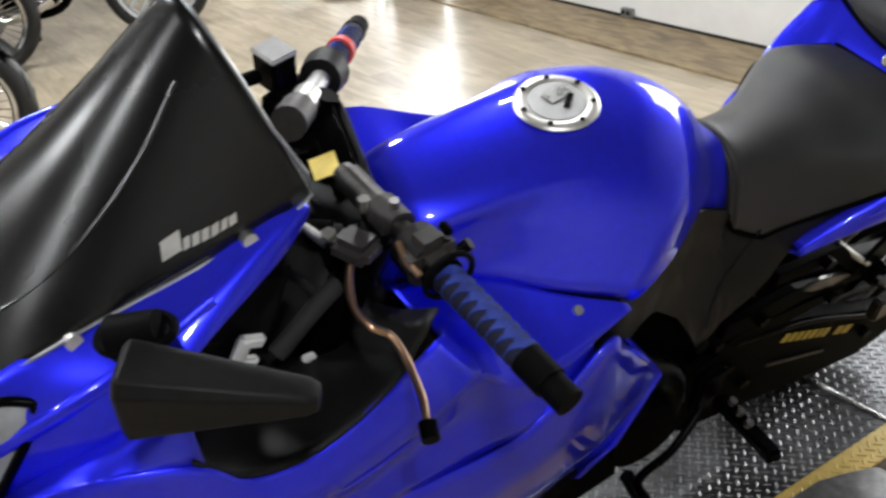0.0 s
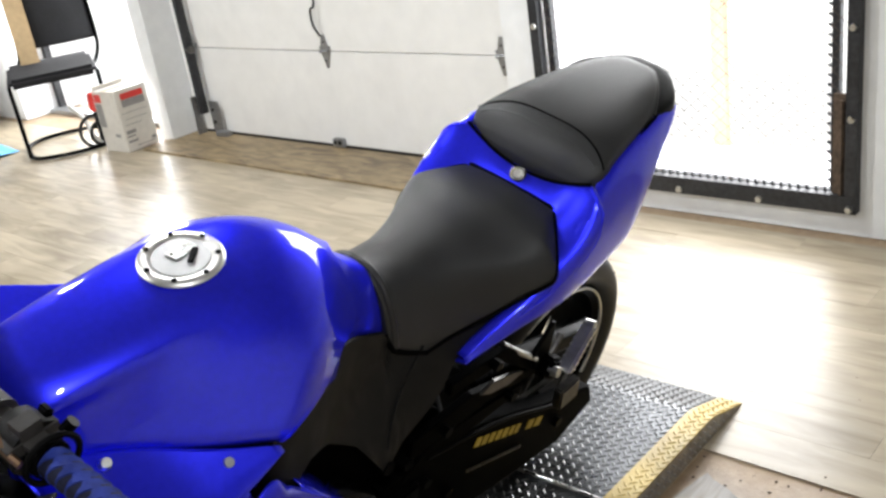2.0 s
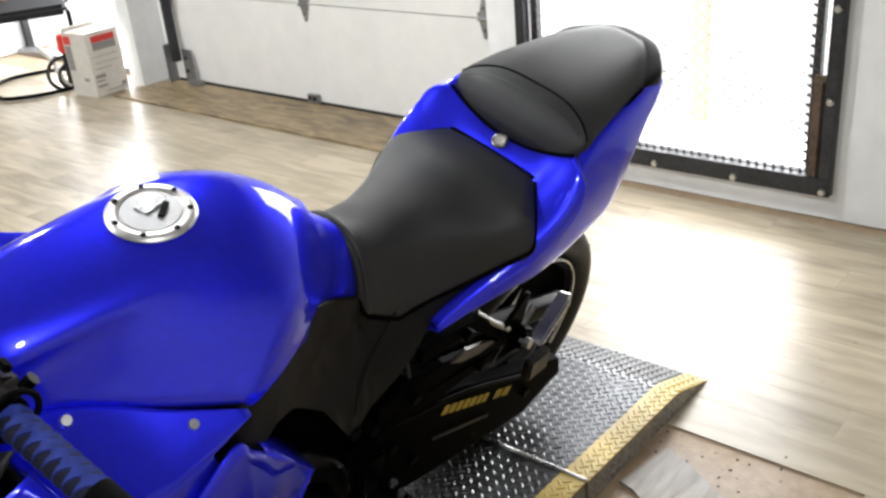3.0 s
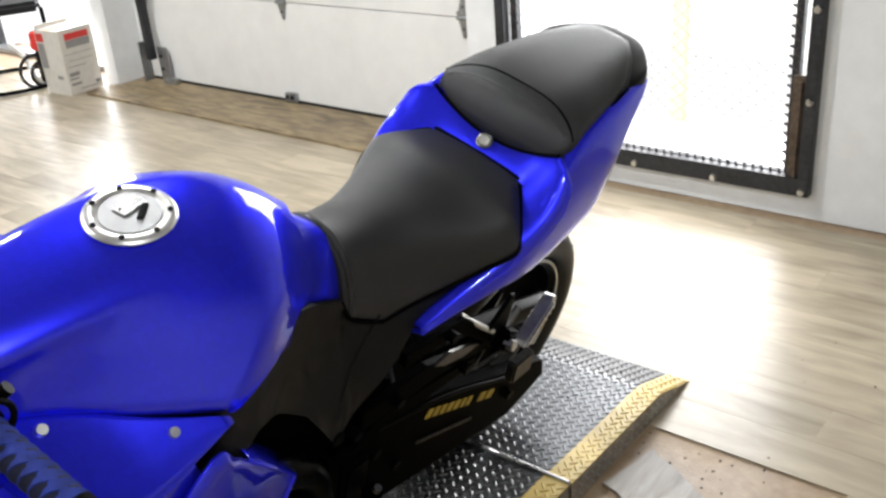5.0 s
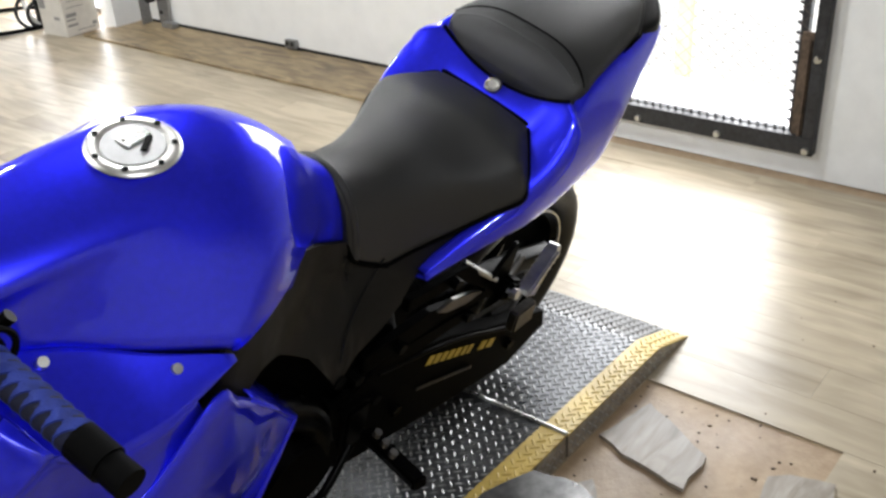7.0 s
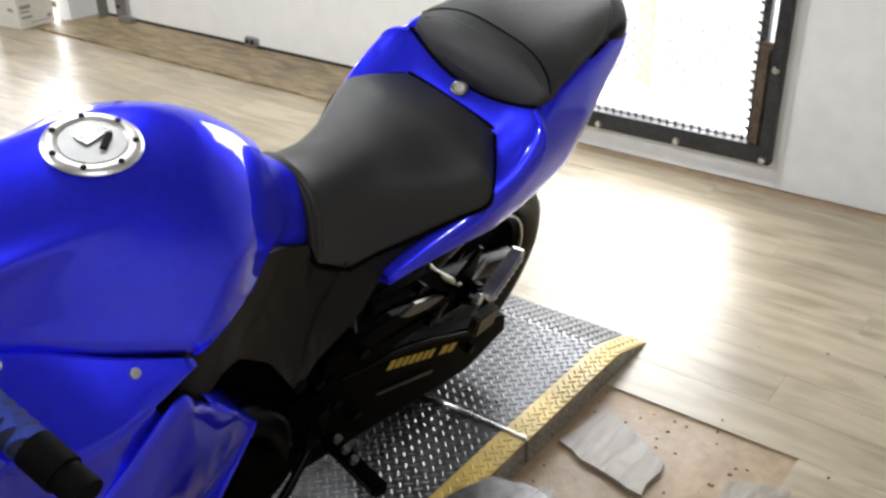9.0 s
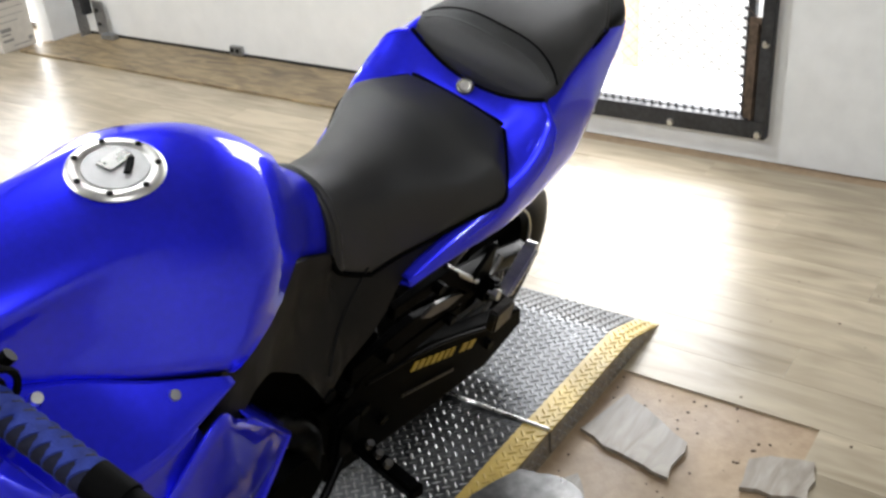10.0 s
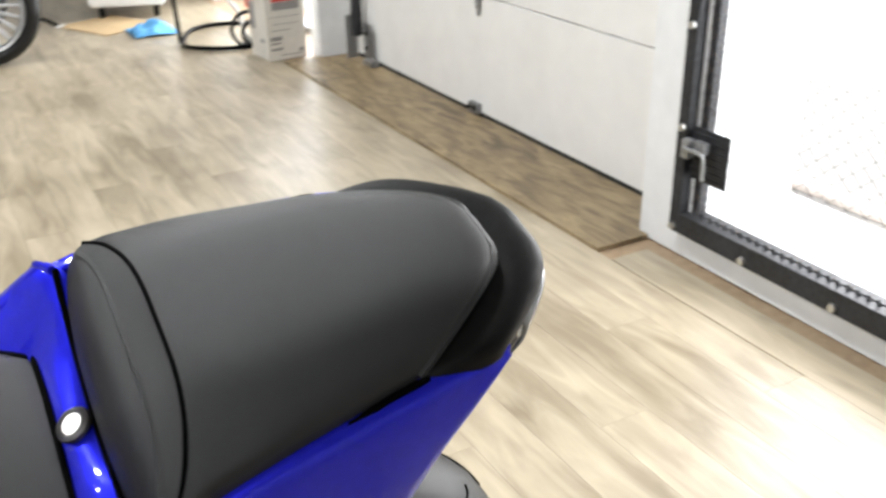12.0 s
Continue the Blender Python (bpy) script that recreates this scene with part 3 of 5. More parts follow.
for i, ((tu, tw), c, lu) in enumerate(zip(T_TOP, T_CREASE, T_LOW)):
    low = (lu, lerp(lu, (1.112, 1.13, 1.19, 1.26, 1.334), (0.056, 0.068, 0.092, 0.142, 0.180)), lerp(lu, (1.112, 1.13, 1.19, 1.26, 1.334), (0.95, 0.95, 0.945, 0.928, 0.914)))
    g = (i / 8) ** 1.4 * (1 - 0.3 * (i / 8) ** 5)
    dent = -0.0035 * math.sin(math.pi * min(1, i / 5))
    half = [(tu, 0, tw), (tu * 0.55 + c[0] * 0.45, c[1] * 0.5, tw - (tw - c[2]) * 0.18), (c[0] + 0.002, c[1] * 0.86, c[2] + 0.002), (c[0], c[1] * 1.18, c[2] - 0.012)]
    for k, du, dv, dw in ((0.3, 0.022, 0.0145, 0.018), (0.6, 0.037, 0.017, 0.027), (0.85, 0.032, 0.005, 0.006)):
        half.append(tuple(a + (e - a) * k + d for a, e, d in zip(c, low, (du * g, dv * g + dent * math.sin(math.pi * k), dw * g + dent))))
    if i == 8:
        half[2:] = [(1.534, 0.048, 0.960), (1.530, 0.070, 0.936), (1.519, 0.091, 0.912), (1.479, 0.115, 0.915), (1.411, 0.15, 0.905)]
    half += [low, (low[0] - 0.004, low[1] - 0.02, low[2] - 0.02)]
    rows.append([(u, -v, w) for u, v, w in half[::-1]] + half[1:])
part("fuel_tank", relax(skin(rows, 6, 4), 14), "blue", bike, "glossy blue fuel tank")
arch = rows[-1][8::-1][:7]
front = both(1.095, [(0, 0.99), (0.028, 0.985), (0.045, 0.97), (0.050, 0.96), (0.052, 0.95), (0.055, 0.93), (0.055, 0.9), (0.05, 0.88), (0.03, 0.86)])
part("tank_nose", skin([rows[0], front], 4, 4), "blue", bike)
# neck of the tank running down to the seat, set in under the arch
end = [(1.612, 0, 0.900), (1.616, 0.020, 0.895), (1.618, 0.036, 0.884), (1.617, 0.045, 0.868), (1.612, 0.053, 0.848), (1.604, 0.060, 0.822), (1.594, 0.062, 0.785)]
lip = [(u - 0.002, v * 0.95, w - 0.010) for u, v, w in [(p[0], abs(p[1]), p[2]) for p in arch]]
mid = [((a[0] + c[0]) / 2 + 0.001, (a[1] + c[1]) / 2 - 0.008, (a[2] + c[2]) / 2 - 0.001) for a, c in zip(lip, end)]
rows = [[(u, -v, w) for u, v, w in r[::-1]] + [(u, v, w) for u, v, w in r[1:]] for r in (lip, mid, end)]
part("tank_neck", relax(skin(rows, 8, 3), 10), "blue", bike, "deep blue neck of the tank")

# filler cap with ring, bolts, lid and key flap
cap_at = Matrix.Translation(settle((1.340, 0, 1.0485))) @ pose(0, 0, 0, 0, -5.0, 0) @ Matrix.Scale(1.09, 4)
cap = part("filler_cap", torus(0.040, 0.0085, 48, 10, "Z", squash=0.45), "cap", bike, "brushed alloy filler ring", square=True)
cap.matrix_local = cap_at
bm = bmesh.new()
bmesh.ops.create_cone(bm, cap_ends=True, segments=40, radius1=0.034, radius2=0.032, depth=0.006)
part("lid", bm, "silver", cap)
part("flap", bx((0.026, 0.007, 0.003), (0.010, -0.008, 0.0045), (0, 0, 40), bevel=0.001), "satin", cap)
part("flap", bx((0.034, 0.02, 0.002), (0.006, 0.008, 0.004), (0, 0, 10), bevel=0.001), "alu", cap)
for k in range(7):
    a = k * 2 * math.pi / 7 + 0.3
    part("bolt", rod((0.0405 * math.cos(a), 0.0405 * math.sin(a), 0.002), (0.0405 * math.cos(a), 0.0405 * math.sin(a), 0.0052), 0.0032, n=8), "satin", cap)

# rider seat: u, crown height, shoulder half-width and height, skirt half-width and height
SEAT = [
    (1.601, 0.900, 0.044, 0.884, 0.068, 0.819),
    (1.607, 0.904, 0.047, 0.885, 0.078, 0.795),
    (1.635, 0.894, 0.052, 0.872, 0.083, 0.774),
    (1.670, 0.887, 0.056, 0.866, 0.088, 0.754),
    (1.712, 0.884, 0.066, 0.857, 0.096, 0.763),
    (1.768, 0.882, 0.086, 0.855, 0.110, 0.772),
    (1.827, 0.880, 0.114, 0.853, 0.136, 0.798),
    (1.868, 0.882, 0.123, 0.866, 0.154, 0.813),
    (1.884, 0.882, 0.118, 0.869, 0.148, 0.829),
    (1.908, 0.880, 0.100, 0.873, 0.124, 0.853),
    (1.938, 0.877, 0.074, 0.873, 0.095, 0.868),
    (1.951, 0.873, 0.066, 0.870, 0.086, 0.866),
]
rows = []
for u, c, a, e, b, k in SEAT:
    over = [(a * p, c - (c - e) * p**2.2) for p in (0.0, 0.25, 0.5, 0.75, 0.9, 1.0)]
    down = [(a + (b - a) * p, e - (e - k) * d) for p, d in ((0.34, 0.16), (0.60, 0.38), (0.80, 0.64), (0.93, 0.86), (1.0, 1.0))]
    rows.append(both(u, over + down + [(b - 0.004, k - 0.003), (b - 0.016, k - 0.006)]))
front_hem = rows[1][2:-2]
seat = part("rider_seat", relax(skin(rows, 6, 2, cap=True), 4), "seat", bike, "dark grey vinyl rider seat")
# black cords laid along the edges paint the shade of the gaps
for s in (-1, 1):
    hem = [(u, s * (h + 0.0005), k - 0.002) for u, c, a, e, h, k in SEAT]
    part("seat_edge", tube(hem[:4], 0.0036, 6, 8), "groove", seat, "black cord for the shaded gap under the seat's front corner")
    part("seat_edge", tube(hem[3:7], 0.0026, 6, 8), "groove", seat, "black cord for the shaded gap under the seat's edge")
    part("seat_edge", tube(hem[6:], 0.0034, 6, 8), "groove", seat, "black cord for the shaded gap behind the seat")
part("seat_edge", tube([(1.953, v, 0.868 + 0.002 * math.cos(v * 16)) for v in np.linspace(-0.086, 0.086, 9)], 0.0042, 3, 8), "groove", seat, "black cord for the shaded gap behind the seat")
part("seat_edge", tube([(u + 0.006, v * 0.97, w - 0.004) for u, v, w in front_hem], 0.0068, 3, 10), "seat", seat, "rolled front hem of the seat")

# pillion pad and tail cover: middle u, half-width, crown, edge, skirt height, sweep of the edge towards the front
PAD = [
    (1.980, 0.104, 0.906, 0.904, 0.876, -0.006),
    (1.986, 0.117, 0.929, 0.922, 0.878, -0.006),
    (1.998, 0.125, 0.949, 0.935, 0.885, -0.005),
    (2.018, 0.125, 0.961, 0.941, 0.905, -0.002),
    (2.040, 0.121, 0.968, 0.946, 0.918, 0.004),
    (2.100, 0.115, 0.976, 0.952, 0.928, 0.024),
    (2.180, 0.107, 0.980, 0.955, 0.936, 0.054),
    (2.250, 0.100, 0.981, 0.957, 0.942, 0.084),
    (2.284, 0.097, 0.979, 0.954, 0.944, 0.095),
    (2.297, 0.094, 0.969, 0.948, 0.942, 0.099),
]
TAIL = [
    (2.230, 0.097, 0.950, 0.944, 0.936, 0.062),
    (2.296, 0.099, 0.965, 0.955, 0.940, 0.074),
    (2.326, 0.097, 0.966, 0.956, 0.940, 0.072),
    (2.339, 0.092, 0.957, 0.950, 0.938, 0.070),
    (2.343, 0.088, 0.941, 0.937, 0.926, 0.070),
]


def sweep(q):
    """Plan of the rear edge: straight across the middle, then cut off towards the sides."""
    return max(0.0, (abs(q) - 0.25) / 0.75) ** 1.45


def cushion(stations):
    """Rows of a cushion with a flat crown, rolled edges and an upright skirt, its ends bowed in plan."""
    out = []
    for u, h, c, e, k, bow in stations:
        half = [(q, h * q, e + (c - e) * (1 - q**3.2)) for q in (0.0, 0.2, 0.38, 0.48, 0.62, 0.82, 0.93)] + [(1.0, h, e - 0.002), (1.03, h * 1.03, (e + k) / 2 - 0.002), (1.03, h * 1.03, k), (0.85, h * 0.85, k - 0.006)]
        left = [(u - bow * sweep(q), -v, w) for q, v, w in half]
        out.append(left[::-1] + [(a, -v, w) for a, v, w in left[1:]])
    return out


def pad_at(um, q, lift=0.0):
    """A point of the pad's top at middle station um and share q of its half-width."""
    h, c, e, k, bow = (lerp(um, [r[0] for r in PAD], [r[i] for r in PAD]) for i in range(1, 6))
    return (um - bow * sweep(q), h * q, e + (c - e) * (1 - abs(q) ** 3.2) + lift)


pad = part("pillion_seat", relax(skin(cushion(PAD), 6, 3, cap=True), 2), "seat", bike, "black vinyl pillion pad with a stitched seam")
part("piping", tube([pad_at(2.034 - 0.030 * q**4, q, 0.0) for q in np.linspace(-1, 1, 25)], 0.002, 3, 6), "groove", pad, "black stitched seam")
part("fold", tube([pad_at(2.012 - 0.020 * q**4, q, -0.0036) for q in np.linspace(-0.9, 0.9, 25)], 0.0046, 3, 8), "seat", pad, "raised fold of the vinyl before the seam")
part("rear_ridge", tube([pad_at(2.288, q, -0.0025) for q in np.linspace(-1, 1, 33)], 0.0042, 2, 8), "seat", pad, "rolled rear edge of the pad")
# black cords round the pad's foot put the gap's shade into colour
for s in (-1, 1):
    part("gap_line", tube([(u - bow, s * (h * 1.03 + 0.002), k + 0.006) for u, h, c, e, k, bow in PAD[1:]], 0.0028, 4, 6), "groove", pad, "black cord for the shaded gap along the pad's lower edge")
part("gap_line", tube([(1.981 + 0.002 * q * q, 0.122 * q, 0.886 + 0.034 * q * q) for q in np.linspace(-1, 1, 13)], 0.0028, 3, 6), "groove", pad, "black cord for the shaded gap before the pad")
part("tail_cover", skin(cushion(TAIL), 5, 3, cap=True), "plastic", bike, "black plastic tail end cover")
part("tail_light", skin([[(2.336 - 0.07 * sweep(v / 0.09) + d, v, w) for v in np.linspace(-0.075, 0.075, 13)] for d, w in ((0.0, 0.945), (0.010, 0.937), (0.011, 0.92), (0.0, 0.905))], 3, 3), "lens", bike, "clear tail light lens", solid=0.003)

# blue tail cowl: u, crest half-width and height, waist half-width and height, lower edge
COWL = [
    (1.722, 0.116, 0.726, 0.119, 0.722, 0.120, 0.716),
    (1.780, 0.130, 0.762, 0.136, 0.750, 0.134, 0.733),
    (1.850, 0.148, 0.800, 0.153, 0.775, 0.146, 0.741),
    (1.900, 0.156, 0.838, 0.160, 0.795, 0.150, 0.738),
    (1.945, 0.155, 0.880, 0.161, 0.820, 0.150, 0.738),
    (1.985, 0.143, 0.910, 0.158, 0.838, 0.150, 0.742),
    (2.030, 0.134, 0.929, 0.154, 0.845, 0.147, 0.748),
    (2.080, 0.127, 0.938, 0.148, 0.850, 0.143, 0.754),
    (2.118, 0.122, 0.942, 0.143, 0.855, 0.138, 0.760),
    (2.160, 0.116, 0.945, 0.132, 0.870, 0.128, 0.790),
    (2.200, 0.109, 0.947, 0.120, 0.900, 0.117, 0.860),
    (2.245, 0.099, 0.945, 0.106, 0.930, 0.104, 0.912),
    (2.272, 0.090, 0.944, 0.093, 0.940, 0.092, 0.935),
]
for s in (-1, 1):
    rows = [[(u, s * (a - 0.016), b + 0.001), (u, s * a, b), (u, s * (a * 0.4 + c * 0.6), (b * 0.5 + d * 0.5)), (u, s * c, d), (u, s * (c * 0.5 + e * 0.5 + 0.003), (d + f) / 2), (u, s * e, f), (u, s * (e - 0.028), f - 0.012)] for u, a, b, c, d, e, f in COWL]
    part("tail_side", relax(skin(rows, 6, 4), 4), "blue", bike, solid=0.004)
# saddle piece between the seats, with the seat lock
half = [
    [(1.950, 0.000, 0.866), (1.966, 0.000, 0.883), (1.990, 0.000, 0.886), (2.020, 0.000, 0.886)],
    [(1.950, 0.045, 0.866), (1.966, 0.046, 0.884), (1.988, 0.047, 0.891), (2.018, 0.048, 0.890)],
    [(1.945, 0.085, 0.864), (1.964, 0.089, 0.886), (1.986, 0.092, 0.907), (2.010, 0.094, 0.902)],
    [(1.925, 0.105, 0.856), (1.950, 0.120, 0.884), (1.981, 0.127, 0.916), (1.995, 0.121, 0.909)],
    [(1.898, 0.132, 0.842), (1.936, 0.148, 0.872), (1.972, 0.147, 0.907), (1.984, 0.141, 0.902)],
    [(1.878, 0.152, 0.822), (1.922, 0.164, 0.852), (1.968, 0.164, 0.884), (1.978, 0.154, 0.879)],
    [(1.868, 0.155, 0.800), (1.898, 0.165, 0.815), (1.946, 0.168, 0.842), (1.954, 0.158, 0.838)],
    [(1.840, 0.150, 0.776), (1.860, 0.157, 0.784), (1.888, 0.161, 0.801), (1.894, 0.153, 0.797)],
    [(1.790, 0.134, 0.754), (1.800, 0.140, 0.759), (1.815, 0.144, 0.769), (1.820, 0.138, 0.765)],
]
rows = [[(u, -v, w) for u, v, w in r] for r in half[:0:-1]] + half
saddle = part("saddle_cowl", relax(skin(rows, 6, 5), 2), "blue", bike, "blue cowl between the seats")
for s in (-1, 1):
    part("cowl_edge", tube([(r[2][0], s * (r[2][1] - 0.0015), r[2][2]) for r in half[3:]], 0.0034, 6, 8), "blue", saddle, "rolled edge of the cowl")
lock = part("seat_lock", torus(0.0105, 0.0035, 24, 8, "Z"), "steel", bike, square=True)
lock.matrix_local = Matrix.Translation(settle((1.966, 0, 0.886))) @ pose(0, 0, 0, 0, -32, 0) @ Matrix.Scale(1.08, 4)
part("bolt", rod((0, 0, -0.004), (0, 0, 0.003), 0.008, n=14), "cap", lock)


# black side covers under tank and seat
def cover_depth(u, w):
    up = lerp(u, (1.25, 1.334, 1.396, 1.45, 1.53, 1.60, 1.67, 1.712, 1.768, 1.827, 1.873), (0.165, 0.166, 0.145, 0.118, 0.088, 0.074, 0.083, 0.090, 0.104, 0.130, 0.148))
    low = lerp(u, (1.25, 1.40, 1.50, 1.60, 1.72, 1.80), (0.160, 0.150, 0.136, 0.122, 0.116, 0.132))
    return -lerp(w, (0.675, 0.775), (low, up))


COVER = [(1.262, 0.775), (1.324, 0.902), (1.396, 0.902), (1.445, 0.908), (1.485, 0.900), (1.515, 0.880), (1.55, 0.855), (1.590, 0.832), (1.607, 0.794), (1.670, 0.753), (1.712, 0.762), (1.768, 0.771), (1.827, 0.797), (1.868, 0.812), (1.85, 0.797), (1.78, 0.758), (1.72, 0.718), (1.685, 0.688), (1.635, 0.668), (1.59, 0.652), (1.553, 0.62), (1.531, 0.66), (1.50, 0.715), (1.446, 0.765), (1.396, 0.796), (1.355, 0.785)]
for s in (-1, 1):
    cover = part("side_cover", plate(COVER, lambda u, w: -s * cover_depth(u, w), -s * 0.006, 4), "plastic", bike, "matt black side cover")
    part("panel_ridge", tube([(u, s * (-cover_depth(u, w) + 0.0005), w) for u, w in ((1.664, 0.768), (1.62, 0.735), (1.58, 0.705), (1.553, 0.672))], 0.002, 6, 6), "plastic", cover)
    part("hub_cap", rod((1.558, s * 0.118, 0.628), (1.558, s * 0.132, 0.628), 0.011, n=16), "rubber", cover)


# ---- fairing: blue side with ridges ----
def net(rows, s):
    return [[(u, s * v, w) for u, v, w in r] for r in rows]


EDGE = [(0.68, 0.165, 1.020), (0.76, 0.200, 1.060), (0.84, 0.222, 1.052), (0.88, 0.226, 1.010), (0.94, 0.226, 1.000), (1.02, 0.206, 1.010), (1.098, 0.166, 1.016)]
CREST = [(0.64, 0.165, 0.950), (0.75, 0.205, 0.965), (0.84, 0.236, 0.962), (0.89, 0.241, 0.955), (0.95, 0.241, 0.950), (1.03, 0.226, 0.945), (1.115, 0.204, 0.960)]
MID = [[(1.10, 0.060, 0.948), (1.098, 0.115, 0.975), (1.100, 0.168, 1.012), (1.115, 0.204, 0.960)],
       [(1.15, 0.066, 0.944), (1.15, 0.125, 0.955), (1.155, 0.192, 0.978), (1.165, 0.212, 0.935)],
       [(1.20, 0.092, 0.936), (1.205, 0.142, 0.938), (1.215, 0.206, 0.953), (1.22, 0.216, 0.915)],
       [(1.26, 0.138, 0.921), (1.262, 0.165, 0.918), (1.277, 0.200, 0.924), (1.282, 0.204, 0.898)],
       [(1.325, 0.176, 0.906), (1.327, 0.180, 0.907), (1.329, 0.185, 0.907), (1.329, 0.186, 0.901)]]
LOW = [[(1.10, 0.060, 0.948), (1.098, 0.110, 0.962), (1.100, 0.160, 0.975), (1.115, 0.200, 0.950)],
       [(1.15, 0.066, 0.944), (1.153, 0.112, 0.935), (1.157, 0.158, 0.922), (1.160, 0.197, 0.902)],
       [(1.20, 0.092, 0.936), (1.205, 0.128, 0.922), (1.212, 0.164, 0.906), (1.22, 0.196, 0.886)],
       [(1.26, 0.138, 0.921), (1.262, 0.155, 0.912), (1.265, 0.173, 0.902), (1.27, 0.190, 0.889)],
       [(1.325, 0.176, 0.906), (1.325, 0.178, 0.905), (1.325, 0.180, 0.904), (1.325, 0.183, 0.902)]]
BAND = [[(0.64, 0.165, 0.95), (0.65, 0.156, 0.92), (0.66, 0.160, 0.880)], [(0.84, 0.236, 0.962), (0.84, 0.220, 0.925), (0.84, 0.225, 0.885)],
        [(0.95, 0.241, 0.950), (0.945, 0.222, 0.90), (0.94, 0.227, 0.865)], [(1.03, 0.226, 0.945), (1.03, 0.210, 0.892), (1.03, 0.222, 0.846)],
        [(1.115, 0.204, 0.960), (1.11, 0.198, 0.885), (1.12, 0.212, 0.825)], [(1.165, 0.212, 0.935), (1.165, 0.198, 0.855), (1.18, 0.209, 0.817)],
        [(1.22, 0.216, 0.915), (1.225, 0.195, 0.848), (1.24, 0.203, 0.812)], [(1.282, 0.204, 0.898), (1.285, 0.184, 0.85), (1.30, 0.193, 0.805)]]
POD = [[(0.66, 0.160, 0.88), (0.66, 0.155, 0.80), (0.66, 0.140, 0.72), (0.70, 0.100, 0.60)], [(0.84, 0.225, 0.885), (0.84, 0.224, 0.79), (0.84, 0.205, 0.68), (0.84, 0.130, 0.47)],
       [(1.03, 0.222, 0.846), (1.03, 0.230, 0.76), (1.02, 0.212, 0.66), (1.02, 0.140, 0.43)], [(1.18, 0.209, 0.817), (1.19, 0.218, 0.75), (1.20, 0.205, 0.65), (1.16, 0.140, 0.44)],
       [(1.292, 0.192, 0.876), (1.306, 0.196, 0.76), (1.32, 0.187, 0.64), (1.27, 0.145, 0.48)], [(1.328, 0.184, 0.842), (1.338, 0.188, 0.752), (1.35, 0.180, 0.64), (1.30, 0.148, 0.50)], [(1.357, 0.174, 0.806), (1.37, 0.179, 0.742), (1.38, 0.172, 0.64), (1.33, 0.150, 0.52)],
       [(1.372, 0.167, 0.790), (1.415, 0.160, 0.728), (1.455, 0.152, 0.668), (1.40, 0.156, 0.55)]]
for s in (-1, 1):
    top_edge = EDGE[:-1] + [(1.100, 0.160, 0.980) if s < 0 else EDGE[-1]]
    part("fairing_upper", skin(net([top_edge, [((a[0] + c[0]) / 2, (a[1] + c[1]) / 2 + 0.006, (a[2] + c[2]) / 2) for a, c in zip(top_edge, CREST)], CREST], s), 4, 5), "blue", bike, solid=0.004)
    part("mid_panel", skin(net(LOW if s < 0 else MID, s), 6, 4), "blue", bike, solid=0.004)
    part("fairing_band", skin(net(BAND[:4] + [[(LOW[k][3] if s < 0 else r[0]), *r[1:]] for k, r in enumerate(BAND[4:])], s), 5, 4, crease=True), "blue", bike, solid=0.004)
    part("fairing_pod", skin(net(POD, s), 5, 4, crease=True), "blue", bike, solid=0.004)
    lip = [(1.357, 0.174, 0.806), (1.415, 0.162, 0.728), (1.456, 0.153, 0.668), (1.428, 0.156, 0.61), (1.40, 0.157, 0.55), (1.35, 0.152, 0.50)]
    back = [(u - 0.012, v - 0.004, w - 0.004) for u, v, w in lip]
    deep = [(u + 0.004, v - 0.045, w) for u, v, w in lip]
    out = [(u - 0.004, v + 0.004, w + 0.001) for u, v, w in lip]
    rows = straight([[(u, s * v, w) for u, v, w in r] for r in (back, out, lip, deep)], 1)
    part("fairing_lip", skin([list(p) for p in np.array(rows).swapaxes(0, 1)], 1, 1, crease=True), "blue", bike, "raised rear edge of the fairing", solid=0.002)
    for u, v, w in ((1.269, 0.160, 0.911 if s < 0 else 0.916), (1.168, 0.100, 0.943)):
        part("screw", rod((u, s * (v - 0.004), w - 0.006), (u, s * (v + 0.0015), w + 0.002), 0.0065, 0.0055, 12), "alu", bike)
    part("inner_panel", skin(net([[(0.842, 0.222, 1.058), (0.85, 0.185, 1.03), (0.87, 0.12, 0.99)], [(0.88, 0.227, 1.013), (0.89, 0.18, 1.0), (0.90, 0.11, 0.965)], [(0.94, 0.227, 1.003), (0.94, 0.17, 0.985), (0.95, 0.10, 0.955)], [(1.02, 0.207, 1.013), (1.015, 0.16, 0.99), (1.01, 0.09, 0.95)], [(1.092, 0.159, 1.020), (1.08, 0.12, 0.985), (1.07, 0.07, 0.95)]], s), 4, 4), "plastic", bike, "matt black inner panel", solid=0.003)

# upper fairing below the screen, and the nose
rows = []
for u, a, b, c, d in ((0.60, 0.05, 0.985, 0.06, 0.93), (0.66, 0.085, 1.035, 0.11, 0.96), (0.74, 0.108, 1.083, 0.15, 1.02), (0.82, 0.116, 1.112, 0.182, 1.085), (0.90, 0.114, 1.130, 0.158, 1.114), (0.965, 0.104, 1.145, 0.126, 1.122), (1.0, 0.096, 1.145, 0.102, 1.128)):
    rows.append([(u, -c + 0.006, d - 0.03 * max(0, 0.9 - u) / 0.15), (u, -c, d), (u, -(a + c) / 2 - 0.006, (b + d) / 2 + 0.006), (u, -a, b), (u, -a + 0.012, b + 0.004)])
part("nose_fairing", skin(rows, 6, 4), "blue", bike, solid=0.004)
part("nose_fairing", skin([[(u, -v, w) for u, v, w in r] for r in rows], 6, 4), "blue", bike, solid=0.004)
